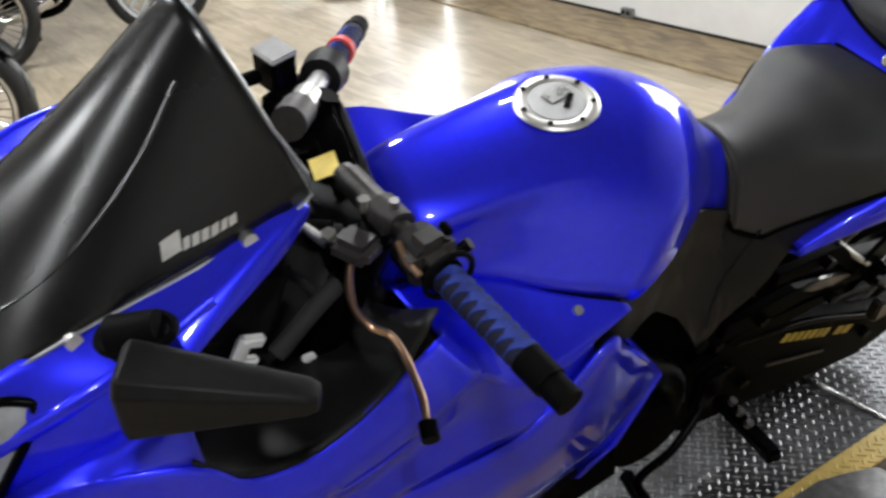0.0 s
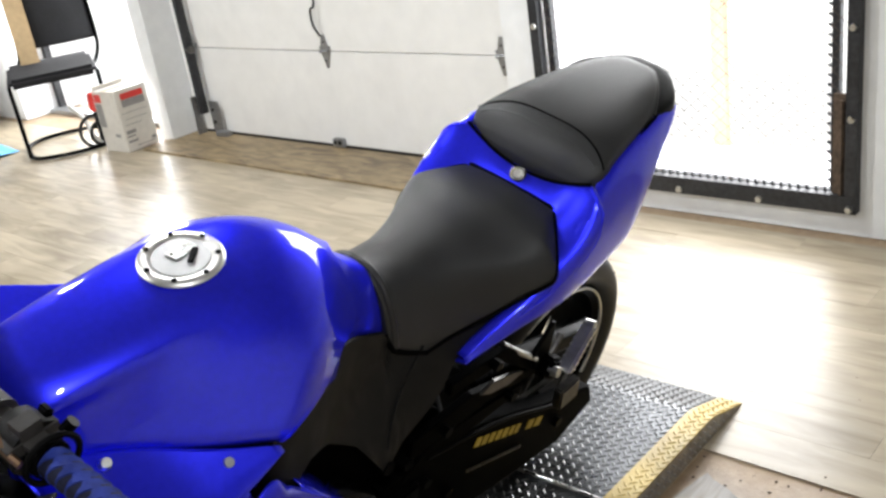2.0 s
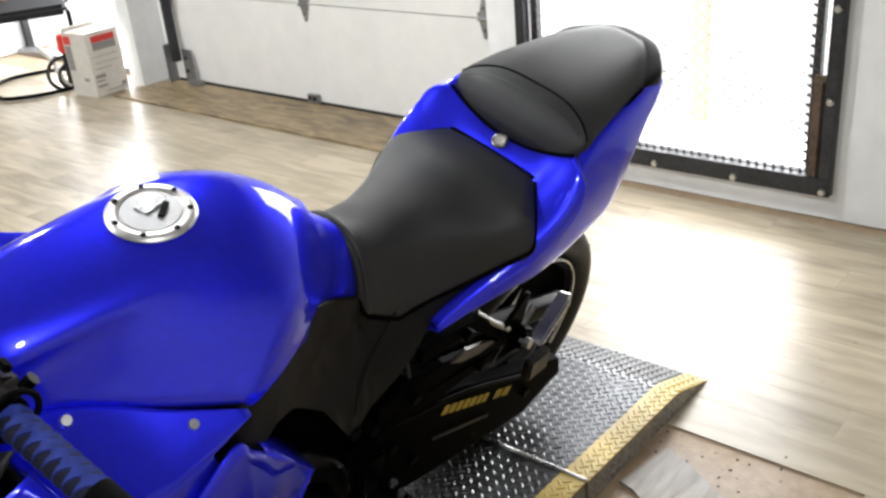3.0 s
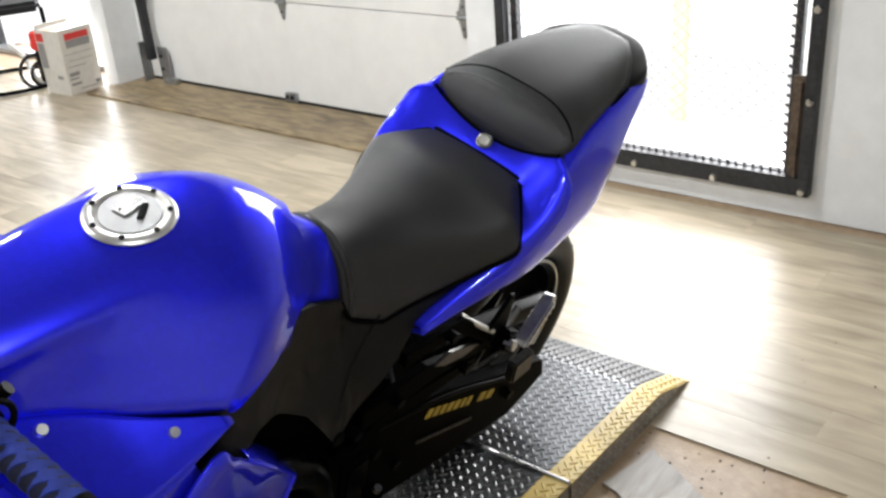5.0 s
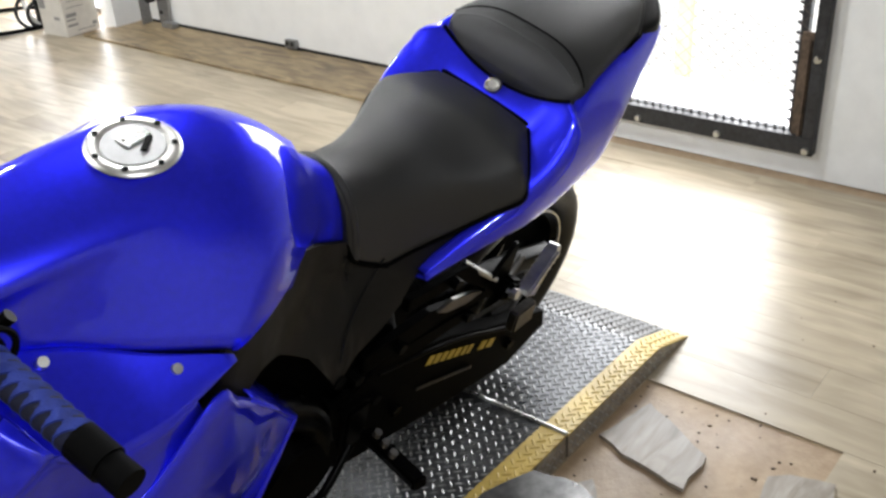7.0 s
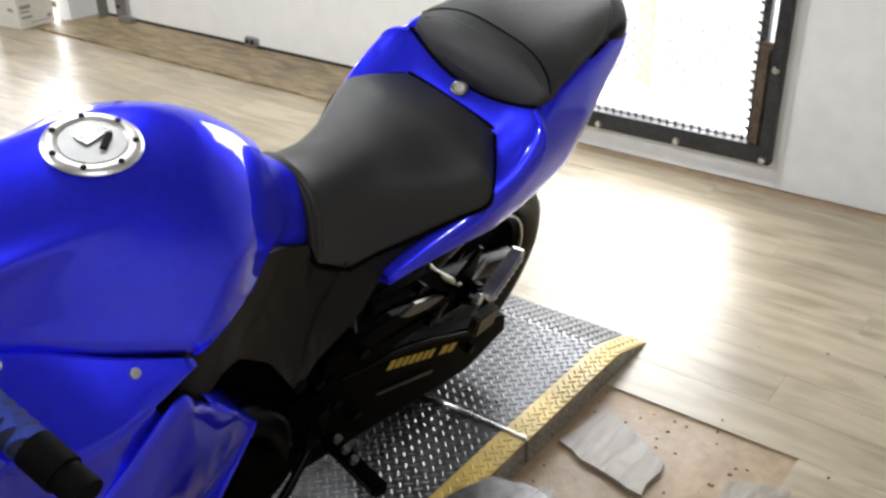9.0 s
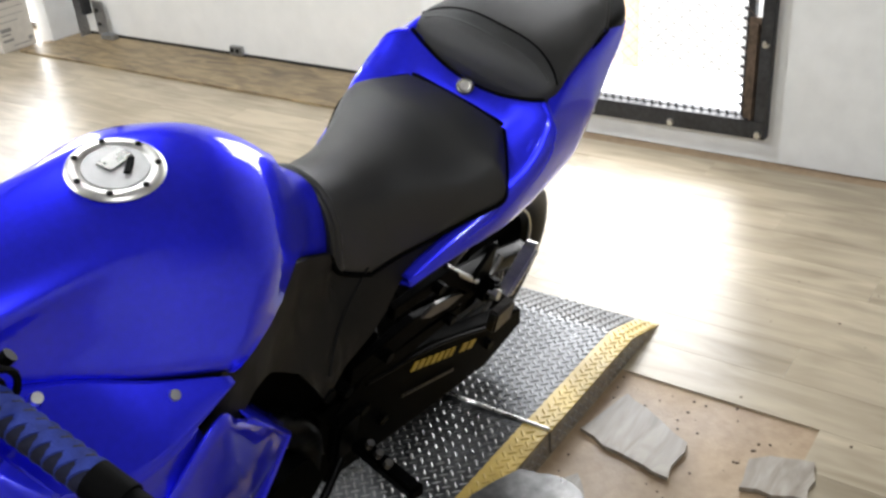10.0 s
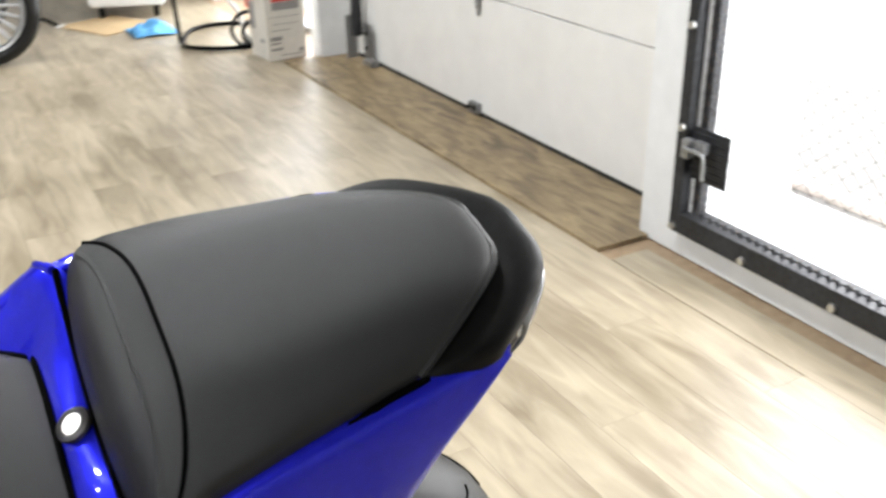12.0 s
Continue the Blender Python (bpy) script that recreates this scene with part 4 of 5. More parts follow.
for s in (-1, 1):
    part("fairing_ridge", tube([(r[2][0], s * (-r[2][1] - 0.001), r[2][2] - 0.004) for r in rows[1:5]], 0.0075, 6, 10), "blue", bike, "moulded ridge under the screen")
nose = [both(u, [(0, t), (h * 0.6, t - 0.012), (h, t - 0.06), (h * 1.02, t - 0.15), (h * 0.8, t - 0.24)]) for u, h, t in ((0.53, 0.04, 0.92), (0.56, 0.08, 0.96), (0.62, 0.125, 0.985), (0.70, 0.165, 1.0))]
part("nose", skin(nose, 5, 4), "blue", bike, solid=0.004)
for s in (-1, 1):
    rows = [[(0.66, 0.088, 1.035), (0.66, 0.100, 1.000), (0.66, 0.112, 0.962)], [(0.70, 0.099, 1.062), (0.70, 0.118, 1.027), (0.70, 0.132, 0.992)], [(0.735, 0.112, 1.078), (0.735, 0.126, 1.060), (0.735, 0.136, 1.040)], [(0.757, 0.122, 1.074), (0.757, 0.125, 1.069), (0.757, 0.127, 1.064)]]
    lens = part("headlight", skin([[(u, s * (v + 0.006), w + 0.004) for u, v, w in r] for r in rows], 4, 4), "lens", bike, "clear headlight lens", solid=0.006)
    ring = [r[0] for r in rows] + [rows[-1][1]] + [r[2] for r in rows[::-1]]
    part("rim", tube([(u, s * (v + 0.006), w + 0.004) for u, v, w in ring], 0.004), "satin", lens)
    rows = [[(0.64, 0.095, 0.935), (0.64, 0.135, 0.945), (0.64, 0.166, 0.953)], [(0.70, 0.128, 0.985), (0.70, 0.155, 1.010), (0.70, 0.176, 1.030)], [(0.76, 0.152, 1.030), (0.76, 0.180, 1.052), (0.76, 0.200, 1.060)], [(0.82, 0.178, 1.078), (0.82, 0.200, 1.075), (0.82, 0.217, 1.056)], [(0.85, 0.172, 1.095), (0.85, 0.200, 1.075), (0.85, 0.221, 1.048)]]
    part("fairing_infill", skin(net(rows, s), 4, 4), "blue", bike, solid=0.003)
part("inner_liner", bx((0.40, 0.36, 0.012), (0.93, 0, 0.935), (0, 4, 0), bevel=0.004), "plastic", bike, "matt black liner under the bars")

# smoked double-bubble windscreen
SCREEN = [(0.635, 1.000, 0.020, 0.995), (0.68, 1.045, 0.064, 1.035), (0.745, 1.105, 0.100, 1.085), (0.82, 1.170, 0.112, 1.116), (0.90, 1.245, 0.110, 1.134), (0.955, 1.296, 0.100, 1.150)]
rows = []
for i, (u, t, h, e) in enumerate(SCREEN):
    back = 0.05 * max(0, i - 3) / 2
    rows.append([(u + back * abs(v) ** 2, h * v * (1 - 0.06 * (1 - abs(v))), t + (e - t) * (abs(v) ** 2.3)) for v in np.linspace(-1, 1, 11)])
screen = part("windscreen", skin(rows, 6, 4), "screen", bike, "dark smoked windscreen", solid=0.003)
edge = [r[0] for r in rows] + list(rows[-1][1:-1]) + [r[-1] for r in rows[::-1]]
part("edge_bead", tube(edge, 0.0017, 3, 6), "galv", screen, "pale cut edge of the screen")
for s in (-1, 1):
    for u, w in ((0.945, 1.137), (0.80, 1.104)):
        part("screw", rod((u, s * 0.108, w), (u, s * 0.1165, w + 0.004), 0.008, 0.0065, 12), "alu", bike)


def on_screen(u, v, lift=0.0012):
    i = lerp(u, [r[0] for r in SCREEN], range(len(SCREEN)))
    t, h, e = (lerp(u, [r[0] for r in SCREEN], [r[k] for r in SCREEN]) for k in (1, 2, 3))
    return (u + 0.025 * max(0, i - 3) * v * v, h * v * (1 - 0.06 * (1 - abs(v))) - lift, t + (e - t) * abs(v) ** 2.3 + lift)


LETTERS = [(0.866, 0.879, -0.925, -0.86, 0.004), (0.8795, 0.884, -0.93, -0.895, 0.003), (0.885, 0.890, -0.935, -0.90, 0.003), (0.891, 0.896, -0.938, -0.905, 0.003), (0.897, 0.902, -0.94, -0.91, 0.003), (0.903, 0.907, -0.942, -0.915, 0.003), (0.908, 0.913, -0.945, -0.92, 0.002)]
for ua, ub, va, vb, slip in LETTERS:
    rows = [[on_screen(ua + (ub - ua) * p + slip * q, va + (vb - va) * q) for q in (0, 0.33, 0.67, 1)] for p in (0, 0.5, 1)]
    part("decal", skin(rows, 1, 1, crease=True), "cap", screen, "pale worn lettering bars", smooth=False, solid=0.0004)
bubble = [(0.925, -0.42), (0.88, -0.55), (0.83, -0.64), (0.79, -0.66), (0.757, -0.58), (0.742, -0.38), (0.738, -0.1), (0.738, 0.1), (0.742, 0.38), (0.757, 0.58), (0.79, 0.66), (0.83, 0.64), (0.88, 0.55), (0.925, 0.42)]
part("bubble_edge", tube([on_screen(u, v, -0.0006) for u, v in bubble], 0.0024, 5, 8), "screen", screen, "moulded step of the double bubble")

# dash infill, inner panels and meter
part("dash", bx((0.16, 0.2, 0.09), (0.90, 0, 1.06), (0, 18, 0), bevel=0.012), "plastic", bike)
part("meter", bx((0.03, 0.15, 0.07), (0.985, 0, 1.09), (0, 30, 0), bevel=0.01), "satin", bike)
part("wiring", tube([(0.95, -0.12, 1.0), (1.02, -0.1, 1.03), (1.06, -0.06, 0.98), (1.1, -0.05, 0.92)], 0.009), "seal", bike)
plug = part("connector", bx((0.014, 0.012, 0.040), (0.922, -0.11, 1.010), (0, 24, 0), bevel=0.004), "white", bike, "white plug of the wiring")
part("latch", bx((0.020, 0.010, 0.013), (0.936, -0.11, 1.018), (0, 24, 0), bevel=0.003), "white", plug)
part("latch", bx((0.018, 0.010, 0.012), (0.928, -0.11, 0.994), (0, 24, 0), bevel=0.003), "white", plug)
part("connector", bx((0.014, 0.008, 0.008), (0.985, -0.11, 0.962), (0, 20, 10), bevel=0.002), "white", bike, "small white plug of the wiring")

# fork, yokes and bars, turned to the right
part("upper_yoke", bx((0.07, 0.21, 0.028), (1.075, 0.0, 1.055), (0, -24, -14), bevel=0.008), "satin", bike)
part("yoke_sticker", bx((0.026, 0.03, 0.001), (1.062, -0.006, 1.0845), (0, -14, -14)), "yellow", bike, "yellow warning sticker", smooth=False)
part("ignition", rod((1.062, 0.03, 1.07), (1.057, 0.03, 1.088), 0.014), "satin", bike)
for s, u in ((-1, 1.05), (1, 1.10)):
    part("fork_leg", rod((u + 0.012, s * 0.095, 1.07), (u - 0.32, s * 0.095, 0.40), 0.02), "satin", bike)
    part("fork_lower", rod((u - 0.25, s * 0.095, 0.55), (u - 0.365, s * 0.095, 0.305), 0.027), "satin", bike)
    part("fork_cap", rod((u + 0.012, s * 0.095, 1.07), (u + 0.016, s * 0.095, 1.08), 0.016, n=6), "satin", bike, smooth=False)


def bar_side(a, b, s):
    """Clip-on with clamp, switch box, wrapped grip and end weight, from a (inner) to b (outer)."""
    a, b = Vector(a), Vector(b)
    at = lambda t: a + (b - a) * t
    h = part("handlebar", rod(at(-0.05), at(0.96), 0.0111), "silver" if s > 0 else "steel", bike)
    part("clamp", rod(at(0.14 if s < 0 else -0.1), at(0.24 if s < 0 else 0.02), 0.018), "housing", h)
    part("bar_sleeve", rod(at(-0.02), at(0.14), 0.0145), "steel" if s < 0 else "cap", h)
    part("switch_box", rod(at(0.30), at(0.40), 0.023, 0.026), "plastic", h)
    n = 9
    g = part("grip", rod(at(0.46), at(0.86), 0.0138), "gripcore", h, "blue wrapped rubber grip")
    for k in range(n):
        part("grip_rib", rod(at(0.466 + k * 0.038) + Vector((0.003, 0, 0)), at(0.493 + k * 0.038) - Vector((0.003, 0, 0)), 0.0152, 0.0147), "grip", g)
    part("collar", rod(at(0.42 if s < 0 else 0.60), at(0.465 if s < 0 else 0.645), 0.0175), "red" if s > 0 else "rubber", h)
    part("grip_end", rod(at(0.80 if s < 0 else 0.86), at(0.90), 0.0150), "rubber", h)
    part("bar_end", rod(at(0.9), at(0.975), 0.0128, 0.0132), "rubber", h)
    return h


hl = bar_side((1.075, -0.035, 1.082), (1.106, -0.335, 1.069), -1)
hr = bar_side((1.072, 0.07, 1.092), (1.279, 0.325, 0.982), 1)
perch = part("clutch_perch", bx((0.036, 0.040, 0.022), (1.040, -0.106, 1.078), (0, 8, 28), bevel=0.007), "housing", hl, "worn grey clutch perch")
part("pivot_bolt", rod((1.022, -0.092, 1.086), (1.021, -0.092, 1.092), 0.007, n=6), "alu", perch, smooth=False)
part("adjuster", rod((1.020, -0.090, 1.078), (1.005, -0.060, 1.087), 0.0055, 0.004), "alu", perch, "bright cable adjuster")
part("switch_housing", bx((0.048, 0.044, 0.040), (1.085, -0.15, 1.088), (0, 0, 5), bevel=0.014), "housing", hl, "worn grey switch housing")
part("thumb_switch", rod((1.108, -0.165, 1.09), (1.116, -0.168, 1.098), 0.006), "satin", hl)
part("thumb_switch", bx((0.008, 0.014, 0.008), (1.104, -0.148, 1.104), (0, 20, 0), bevel=0.002), "satin", hl)
part("pinch_bolt", rod((1.06, -0.085, 1.095), (1.06, -0.085, 1.108), 0.006, n=6), "alu", hl, smooth=False)
part("pinch_bolt", rod((1.082, -0.1, 1.1), (1.082, -0.1, 1.108), 0.005, n=6), "alu", hl, smooth=False)
part("cable_boot", rod((1.03, -0.08, 1.08), (1.005, -0.055, 1.078), 0.009, 0.006), "rubber", hl)
part("worn_edge", tube([(1.066, -0.134, 1.094), (1.063, -0.150, 1.091), (1.066, -0.170, 1.086)], 0.0035, 4, 8), "gold", hl, "bare bronze edge of the switch housing")
part("cable_tie", torus(0.0235, 0.003, 20, 6, "Y", (1.089, -0.178, 1.082)), "rubber", hl)
part("clutch_lever", tube([(1.040, -0.10, 1.076), (1.020, -0.13, 1.066), (1.012, -0.155, 1.060), (1.016, -0.176, 1.056), (1.028, -0.184, 1.047), (1.030, -0.205, 1.043), (1.020, -0.250, 1.045), (1.004, -0.284, 1.056)], 0.0037), "gold", hl, "worn bronze clutch lever")
part("lever_ball", rod((1.006, -0.28, 1.058), (1.001, -0.294, 1.056), 0.0075), "satin", hl)
part("clutch_cable", tube([(1.04, -0.08, 1.076), (1.0, -0.05, 1.075), (0.99, -0.03, 1.03), (1.03, -0.04, 0.95)], 0.005), "seal", hl)
part("reservoir", bx((0.032, 0.036, 0.040), (1.093, 0.165, 1.076), (0, 0, 14), bevel=0.003), "satin", hr)
part("reservoir_lid", bx((0.034, 0.038, 0.006), (1.093, 0.165, 1.098), (0, 0, 14), bevel=0.002), "silver", hr, "dull grey lid")
part("brake_perch", bx((0.07, 0.035, 0.03), (1.10, 0.15, 1.045), (0, 10, 30), bevel=0.008), "satin", hr)
part("throttle_housing", torus(0.016, 0.0105, 24, 10, "Y", (0, 0, 0)), "satin", hr, square=True).matrix_local = Matrix.Translation(settle((1.166, 0.193, 1.036))) @ Vector((0.17, 0.25, -0.09)).to_track_quat("Y", "Z").to_matrix().to_4x4()
part("brake_lever", tube([(1.14, 0.20, 1.015), (1.18, 0.26, 0.985), (1.22, 0.31, 0.962), (1.25, 0.345, 0.945)], 0.006), "satin", hr)
part("adjuster", rod((1.054, 0.160, 1.078), (1.047, 0.160, 1.015), 0.005), "satin", hr)
part("adjuster_knob", rod((1.042, 0.158, 1.078), (1.072, 0.165, 1.074), 0.008), "satin", hr)

# left mirror folded over the inner panel
bm = bmesh.new()
ends = [(-0.064, 0.025, 0.020), (-0.059, 0.030, 0.024), (0.052, 0.0095, 0.011), (0.060, 0.006, 0.008)]
loops = [[bm.verts.new((x, y * d, z * h)) for y, z in ((-1, -0.7), (-0.7, -1), (0.7, -1), (1, -0.7), (1, 0.7), (0.7, 1), (-0.7, 1), (-1, 0.7))] for x, h, d in ends]
for p, q in zip(loops, loops[1:]):
    for k in range(8):
        bm.faces.new((p[k], p[(k + 1) % 8], q[(k + 1) % 8], q[k]))
bm.faces.new(loops[0]), bm.faces.new(loops[-1][::-1])
mir = part("mirror", bm, "plastic", bike, "matt black mirror housing", bevel=0.003, square=True)
mir.matrix_local = Matrix.Translation(settle((0.866, -0.258, 1.170))) @ Vector((0.094, -0.065, 0.006)).to_track_quat("X", "Z").to_matrix().to_4x4() @ Matrix.Scale(1.15, 4)
boot = part("mirror_boot", rod((0.822, -0.172, 1.160), (0.850, -0.188, 1.172), 0.017, 0.013), "rubber", bike, "ribbed black rubber boot of the mirror")
for k in range(3):
    part("boot_rib", torus(0.0155 - 0.001 * k, 0.0036, 18, 6, "X", (0.826 + 0.010 * k, -0.174 - 0.006 * k, 1.162 + 0.004 * k)), "rubber", boot)
part("mirror_stalk", tube([(0.835, -0.19, 1.115), (0.825, -0.205, 1.15), (0.835, -0.22, 1.17)], 0.016), "plastic", bike)
part("mirror_boot", rod((0.835, -0.175, 1.1), (0.832, -0.195, 1.125), 0.026, 0.02), "rubber", bike)

# ---- running gear ----
def wheel(name, at, R, width, rim, spokes, parent, mat="satin", spoke_mat="satin"):
    w = part(name, torus(R - width * 0.33, width * 0.33, 72, 18, "Y", squash=1.65), "tyre", parent, "black road tyre", square=True)
    w.location = at
    # thin near-black tubes on the surface stand for the grooves' shade
    for k in range(14):  # curved grooves in the tread
        for s in (-1, 1):
            groove = []
            for q in np.linspace(0, 1, 6):
                phi, a = s * (0.12 + 0.75 * q), 2 * math.pi * (k + 0.25 * s) / 14 + 0.3 * q * q
                rr = R - width * 0.33 + (width * 0.33 + 0.0004) * math.cos(phi)
                groove.append((rr * math.cos(a), (width * 0.33 + 0.0004) * 1.65 * math.sin(phi), rr * math.sin(a)))
            part("tread_groove", tube(groove, 0.0014, 2, 5), "groove", w)
    bm = bmesh.new()
    rim_r = R - width * 0.6
    for y0, y1, r0, r1 in ((-0.5, 0.5, 1.0, 1.0), (-0.5, -0.42, 1.0, 0.93), (0.42, 0.5, 0.93, 1.0), (-0.42, 0.42, 0.93, 0.9)):
        n = 64
        a = [[bm.verts.new((rim_r * r * math.cos(t), y * width * 0.85, rim_r * r * math.sin(t))) for t in np.linspace(0, 2 * math.pi, n, endpoint=False)] for y, r in ((y0, r0), (y1, r1))]
        for k in range(n):
            bm.faces.new((a[0][k], a[0][(k + 1) % n], a[1][(k + 1) % n], a[1][k]))
    part("rim", bm, mat, w)
    part("rim_line", tube([(rim_r * math.cos(a), -width * 0.44, rim_r * math.sin(a)) for a in np.linspace(-0.5, 2.1, 16)], 0.0035, 3, 6), "cap", w, "pale rim edge tape")
    part("hub", rod((0, -width * 0.6, 0), (0, width * 0.6, 0), 0.045, n=24), mat, w)
    for k in range(spokes):
        a = 2 * math.pi * k / spokes
        part("spoke", rod((0.03 * math.cos(a), 0, 0.03 * math.sin(a)), (rim_r * 0.95 * math.cos(a), 0, rim_r * 0.95 * math.sin(a)), 0.016 if spokes < 12 else 0.011 if spokes < 30 else 0.003, n=8), spoke_mat, w)
    return w


AX, AV, AW = 2.185, 0.03, 0.312
rear = wheel("rear_wheel", (AX, AV, AW), 0.312, 0.145, 0.2, 6, bike)
part("sprocket", torus(0.1, 0.006, 48, 6, "Y", (0, -0.075, 0)), "steel", rear)
part("sprocket_plate", rod((0, -0.078, 0), (0, -0.07, 0), 0.085, n=32), "engine", rear)
part("brake_disc", torus(0.095, 0.012, 48, 6, "Y", (0, 0.08, 0), squash=0.25), "steel", rear)
wheel("front_wheel", (0.62, 0.05, 0.30), 0.30, 0.11, 0.2, 6, bike)
for s in (-1, 1):
    arm = [(1.56, 0.56), (1.70, 0.56), (1.85, 0.50), (2.03, 0.408), (2.17, 0.345), (2.19, 0.29), (2.08, 0.25), (1.85, 0.30), (1.6, 0.36)]
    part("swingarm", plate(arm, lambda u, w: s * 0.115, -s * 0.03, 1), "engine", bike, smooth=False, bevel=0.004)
    part("axle_block", bx((0.06, 0.02, 0.05), (2.045, s * 0.128, 0.43), bevel=0.004), "steel", bike, smooth=False)
part("chain_guard", skin([[(u, v, w) for v, w in ((-0.098, wa - 0.036), (-0.100, wa - 0.006), (-0.095, wa), (-0.072, wa + 0.002))] for u, wa in ((1.78, 0.612), (1.85, 0.600), (1.93, 0.582), (2.05, 0.545), (2.16, 0.505))], 4, 4), "satin", bike, solid=0.003)
for u0, l in ((1.795, 0.016), (1.815, 0.016), (1.835, 0.015), (1.855, 0.016), (1.875, 0.016), (1.895, 0.014), (1.913, 0.014), (1.955, 0.022), (1.982, 0.022)):
    part("decal", bx((l, 0.0012, 0.020), (u0, -0.1175, 0.466 - 0.50 * (u0 - 1.83)), (0, 26.5, 0), bevel=0.0004), "decal", bike, "worn gold lettering bars", smooth=False)
for k in range(34):
    t = (k + 0.5) / 34
    part("chain_link", bx((0.0135, 0.009, 0.008), (1.62 + 0.46 * t, -0.075, 0.47 - 0.065 * t), (0, 8, 0)), "steel", bike, smooth=False)
    part("chain_link", bx((0.0135, 0.009, 0.008), (1.62 + 0.46 * t, -0.075, 0.37 - 0.165 * t), (0, 18, 0)), "steel", bike, smooth=False)
for k in range(15):
    part("chain_link", bx((0.0075, 0.003, 0.006), (1.775 + 0.0110 * k, -0.1185, 0.428 - 0.0046 * k), (0, 22, 0)), "steel", bike, smooth=False)
part("arm_rib", tube([(1.66, -0.117, 0.555), (1.85, -0.118, 0.492), (2.03, -0.118, 0.398)], 0.004), "satin", bike)
for u, w in ((1.66, 0.50), (1.72, 0.42), (2.05, 0.34)):
    part("bolt", rod((u, -0.112, w), (u, -0.126, w), 0.011, n=6), "satin", bike, smooth=False)
part("preload_collar", rod((1.866, -0.060, 0.556), (1.876, -0.060, 0.544), 0.011, n=14), "yellow", bike, "yellow collar behind the peg hanger")
part("shock", rod((1.70, -0.02, 0.72), (1.78, -0.02, 0.46), 0.03), "satin", bike)
part("subframe", tube([(1.5, -0.058, 0.76), (1.75, -0.07, 0.70), (2.1, -0.085, 0.79)], 0.013), "satin", bike)
part("subframe", tube([(1.5, 0.058, 0.76), (1.75, 0.07, 0.70), (2.1, 0.085, 0.79)], 0.013), "satin", bike)

# passenger peg hangers
for s in (-1, 1):
    hang = empty("peg_hanger", "black passenger peg hanger with alloy peg", "")
    hang.parent = bike
    BODY["settled"].add(hang.name)
    part("upper_strut", tube([(1.838, s * 0.106, 0.672), (1.88, s * 0.116, 0.632), (1.915, s * 0.126, 0.602)], 0.0052), "alu", hang, "polished strut edge")
    part("lower_strut", plate([(1.775, 0.614), (1.81, 0.620), (1.86, 0.602), (1.890, 0.586), (1.85, 0.584), (1.80, 0.598)], lambda u, w: s * 0.122, -s * 0.006, 1), "steel", hang, "polished strut edge", smooth=False)
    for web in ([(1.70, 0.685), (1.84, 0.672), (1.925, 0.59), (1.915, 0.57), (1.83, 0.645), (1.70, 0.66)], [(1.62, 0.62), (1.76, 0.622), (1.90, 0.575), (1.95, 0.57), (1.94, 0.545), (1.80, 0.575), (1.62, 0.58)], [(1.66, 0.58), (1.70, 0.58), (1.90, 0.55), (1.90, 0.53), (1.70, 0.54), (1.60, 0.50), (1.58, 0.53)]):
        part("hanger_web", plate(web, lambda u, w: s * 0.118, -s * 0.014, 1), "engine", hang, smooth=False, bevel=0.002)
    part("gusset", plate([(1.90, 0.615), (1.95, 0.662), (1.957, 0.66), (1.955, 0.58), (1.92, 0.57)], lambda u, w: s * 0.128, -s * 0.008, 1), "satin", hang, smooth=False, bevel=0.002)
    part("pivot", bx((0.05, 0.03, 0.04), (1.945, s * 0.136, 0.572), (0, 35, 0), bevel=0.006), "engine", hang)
    part("nut", rod((1.935, s * 0.142, 0.577), (1.937, s * 0.162, 0.58), 0.010, n=6), "alu", hang, smooth=False)
    peg = part("passenger_peg", bx((0.095, 0.026, 0.014), (1.988, s * 0.160, 0.604), (0, -50, 0), bevel=0.004), "alu", hang, "ribbed alloy foot peg folded up")
    for k in range(7):
        part("rib", bx((0.0022, 0.0268, 0.0149), (1.965 + 0.0077 * k, s * 0.160, 0.5765 + 0.0092 * k), (0, -50, 0)), "alu", peg, smooth=False)
    part("peg_end", rod((2.016, s * 0.150, 0.636), (2.018, s * 0.168, 0.64), 0.008), "alu", peg)
    part("heel_guard", tube([(1.935, s * 0.128, 0.565), (1.965, s * 0.125, 0.588), (1.988, s * 0.123, 0.61)], 0.006), "steel", hang)
    for u, w in ((1.80, 0.665), (1.69, 0.60), (1.60, 0.60), (1.86, 0.552)):
        part("bolt", rod((u, s * 0.112, w), (u, s * 0.132, w), 0.010, n=6), "satin", hang, smooth=False)

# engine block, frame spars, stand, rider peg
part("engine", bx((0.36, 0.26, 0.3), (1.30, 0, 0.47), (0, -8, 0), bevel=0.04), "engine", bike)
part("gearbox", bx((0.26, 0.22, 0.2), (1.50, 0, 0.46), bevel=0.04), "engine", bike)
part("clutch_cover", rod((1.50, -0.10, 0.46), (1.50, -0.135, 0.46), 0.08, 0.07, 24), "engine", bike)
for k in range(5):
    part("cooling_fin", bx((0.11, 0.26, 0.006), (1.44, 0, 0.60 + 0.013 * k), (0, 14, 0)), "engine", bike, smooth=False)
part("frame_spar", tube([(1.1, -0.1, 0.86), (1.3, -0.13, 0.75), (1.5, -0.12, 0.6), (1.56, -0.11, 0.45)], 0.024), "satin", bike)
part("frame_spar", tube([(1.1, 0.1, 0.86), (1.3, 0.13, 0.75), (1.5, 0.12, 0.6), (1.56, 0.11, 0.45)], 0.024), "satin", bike)
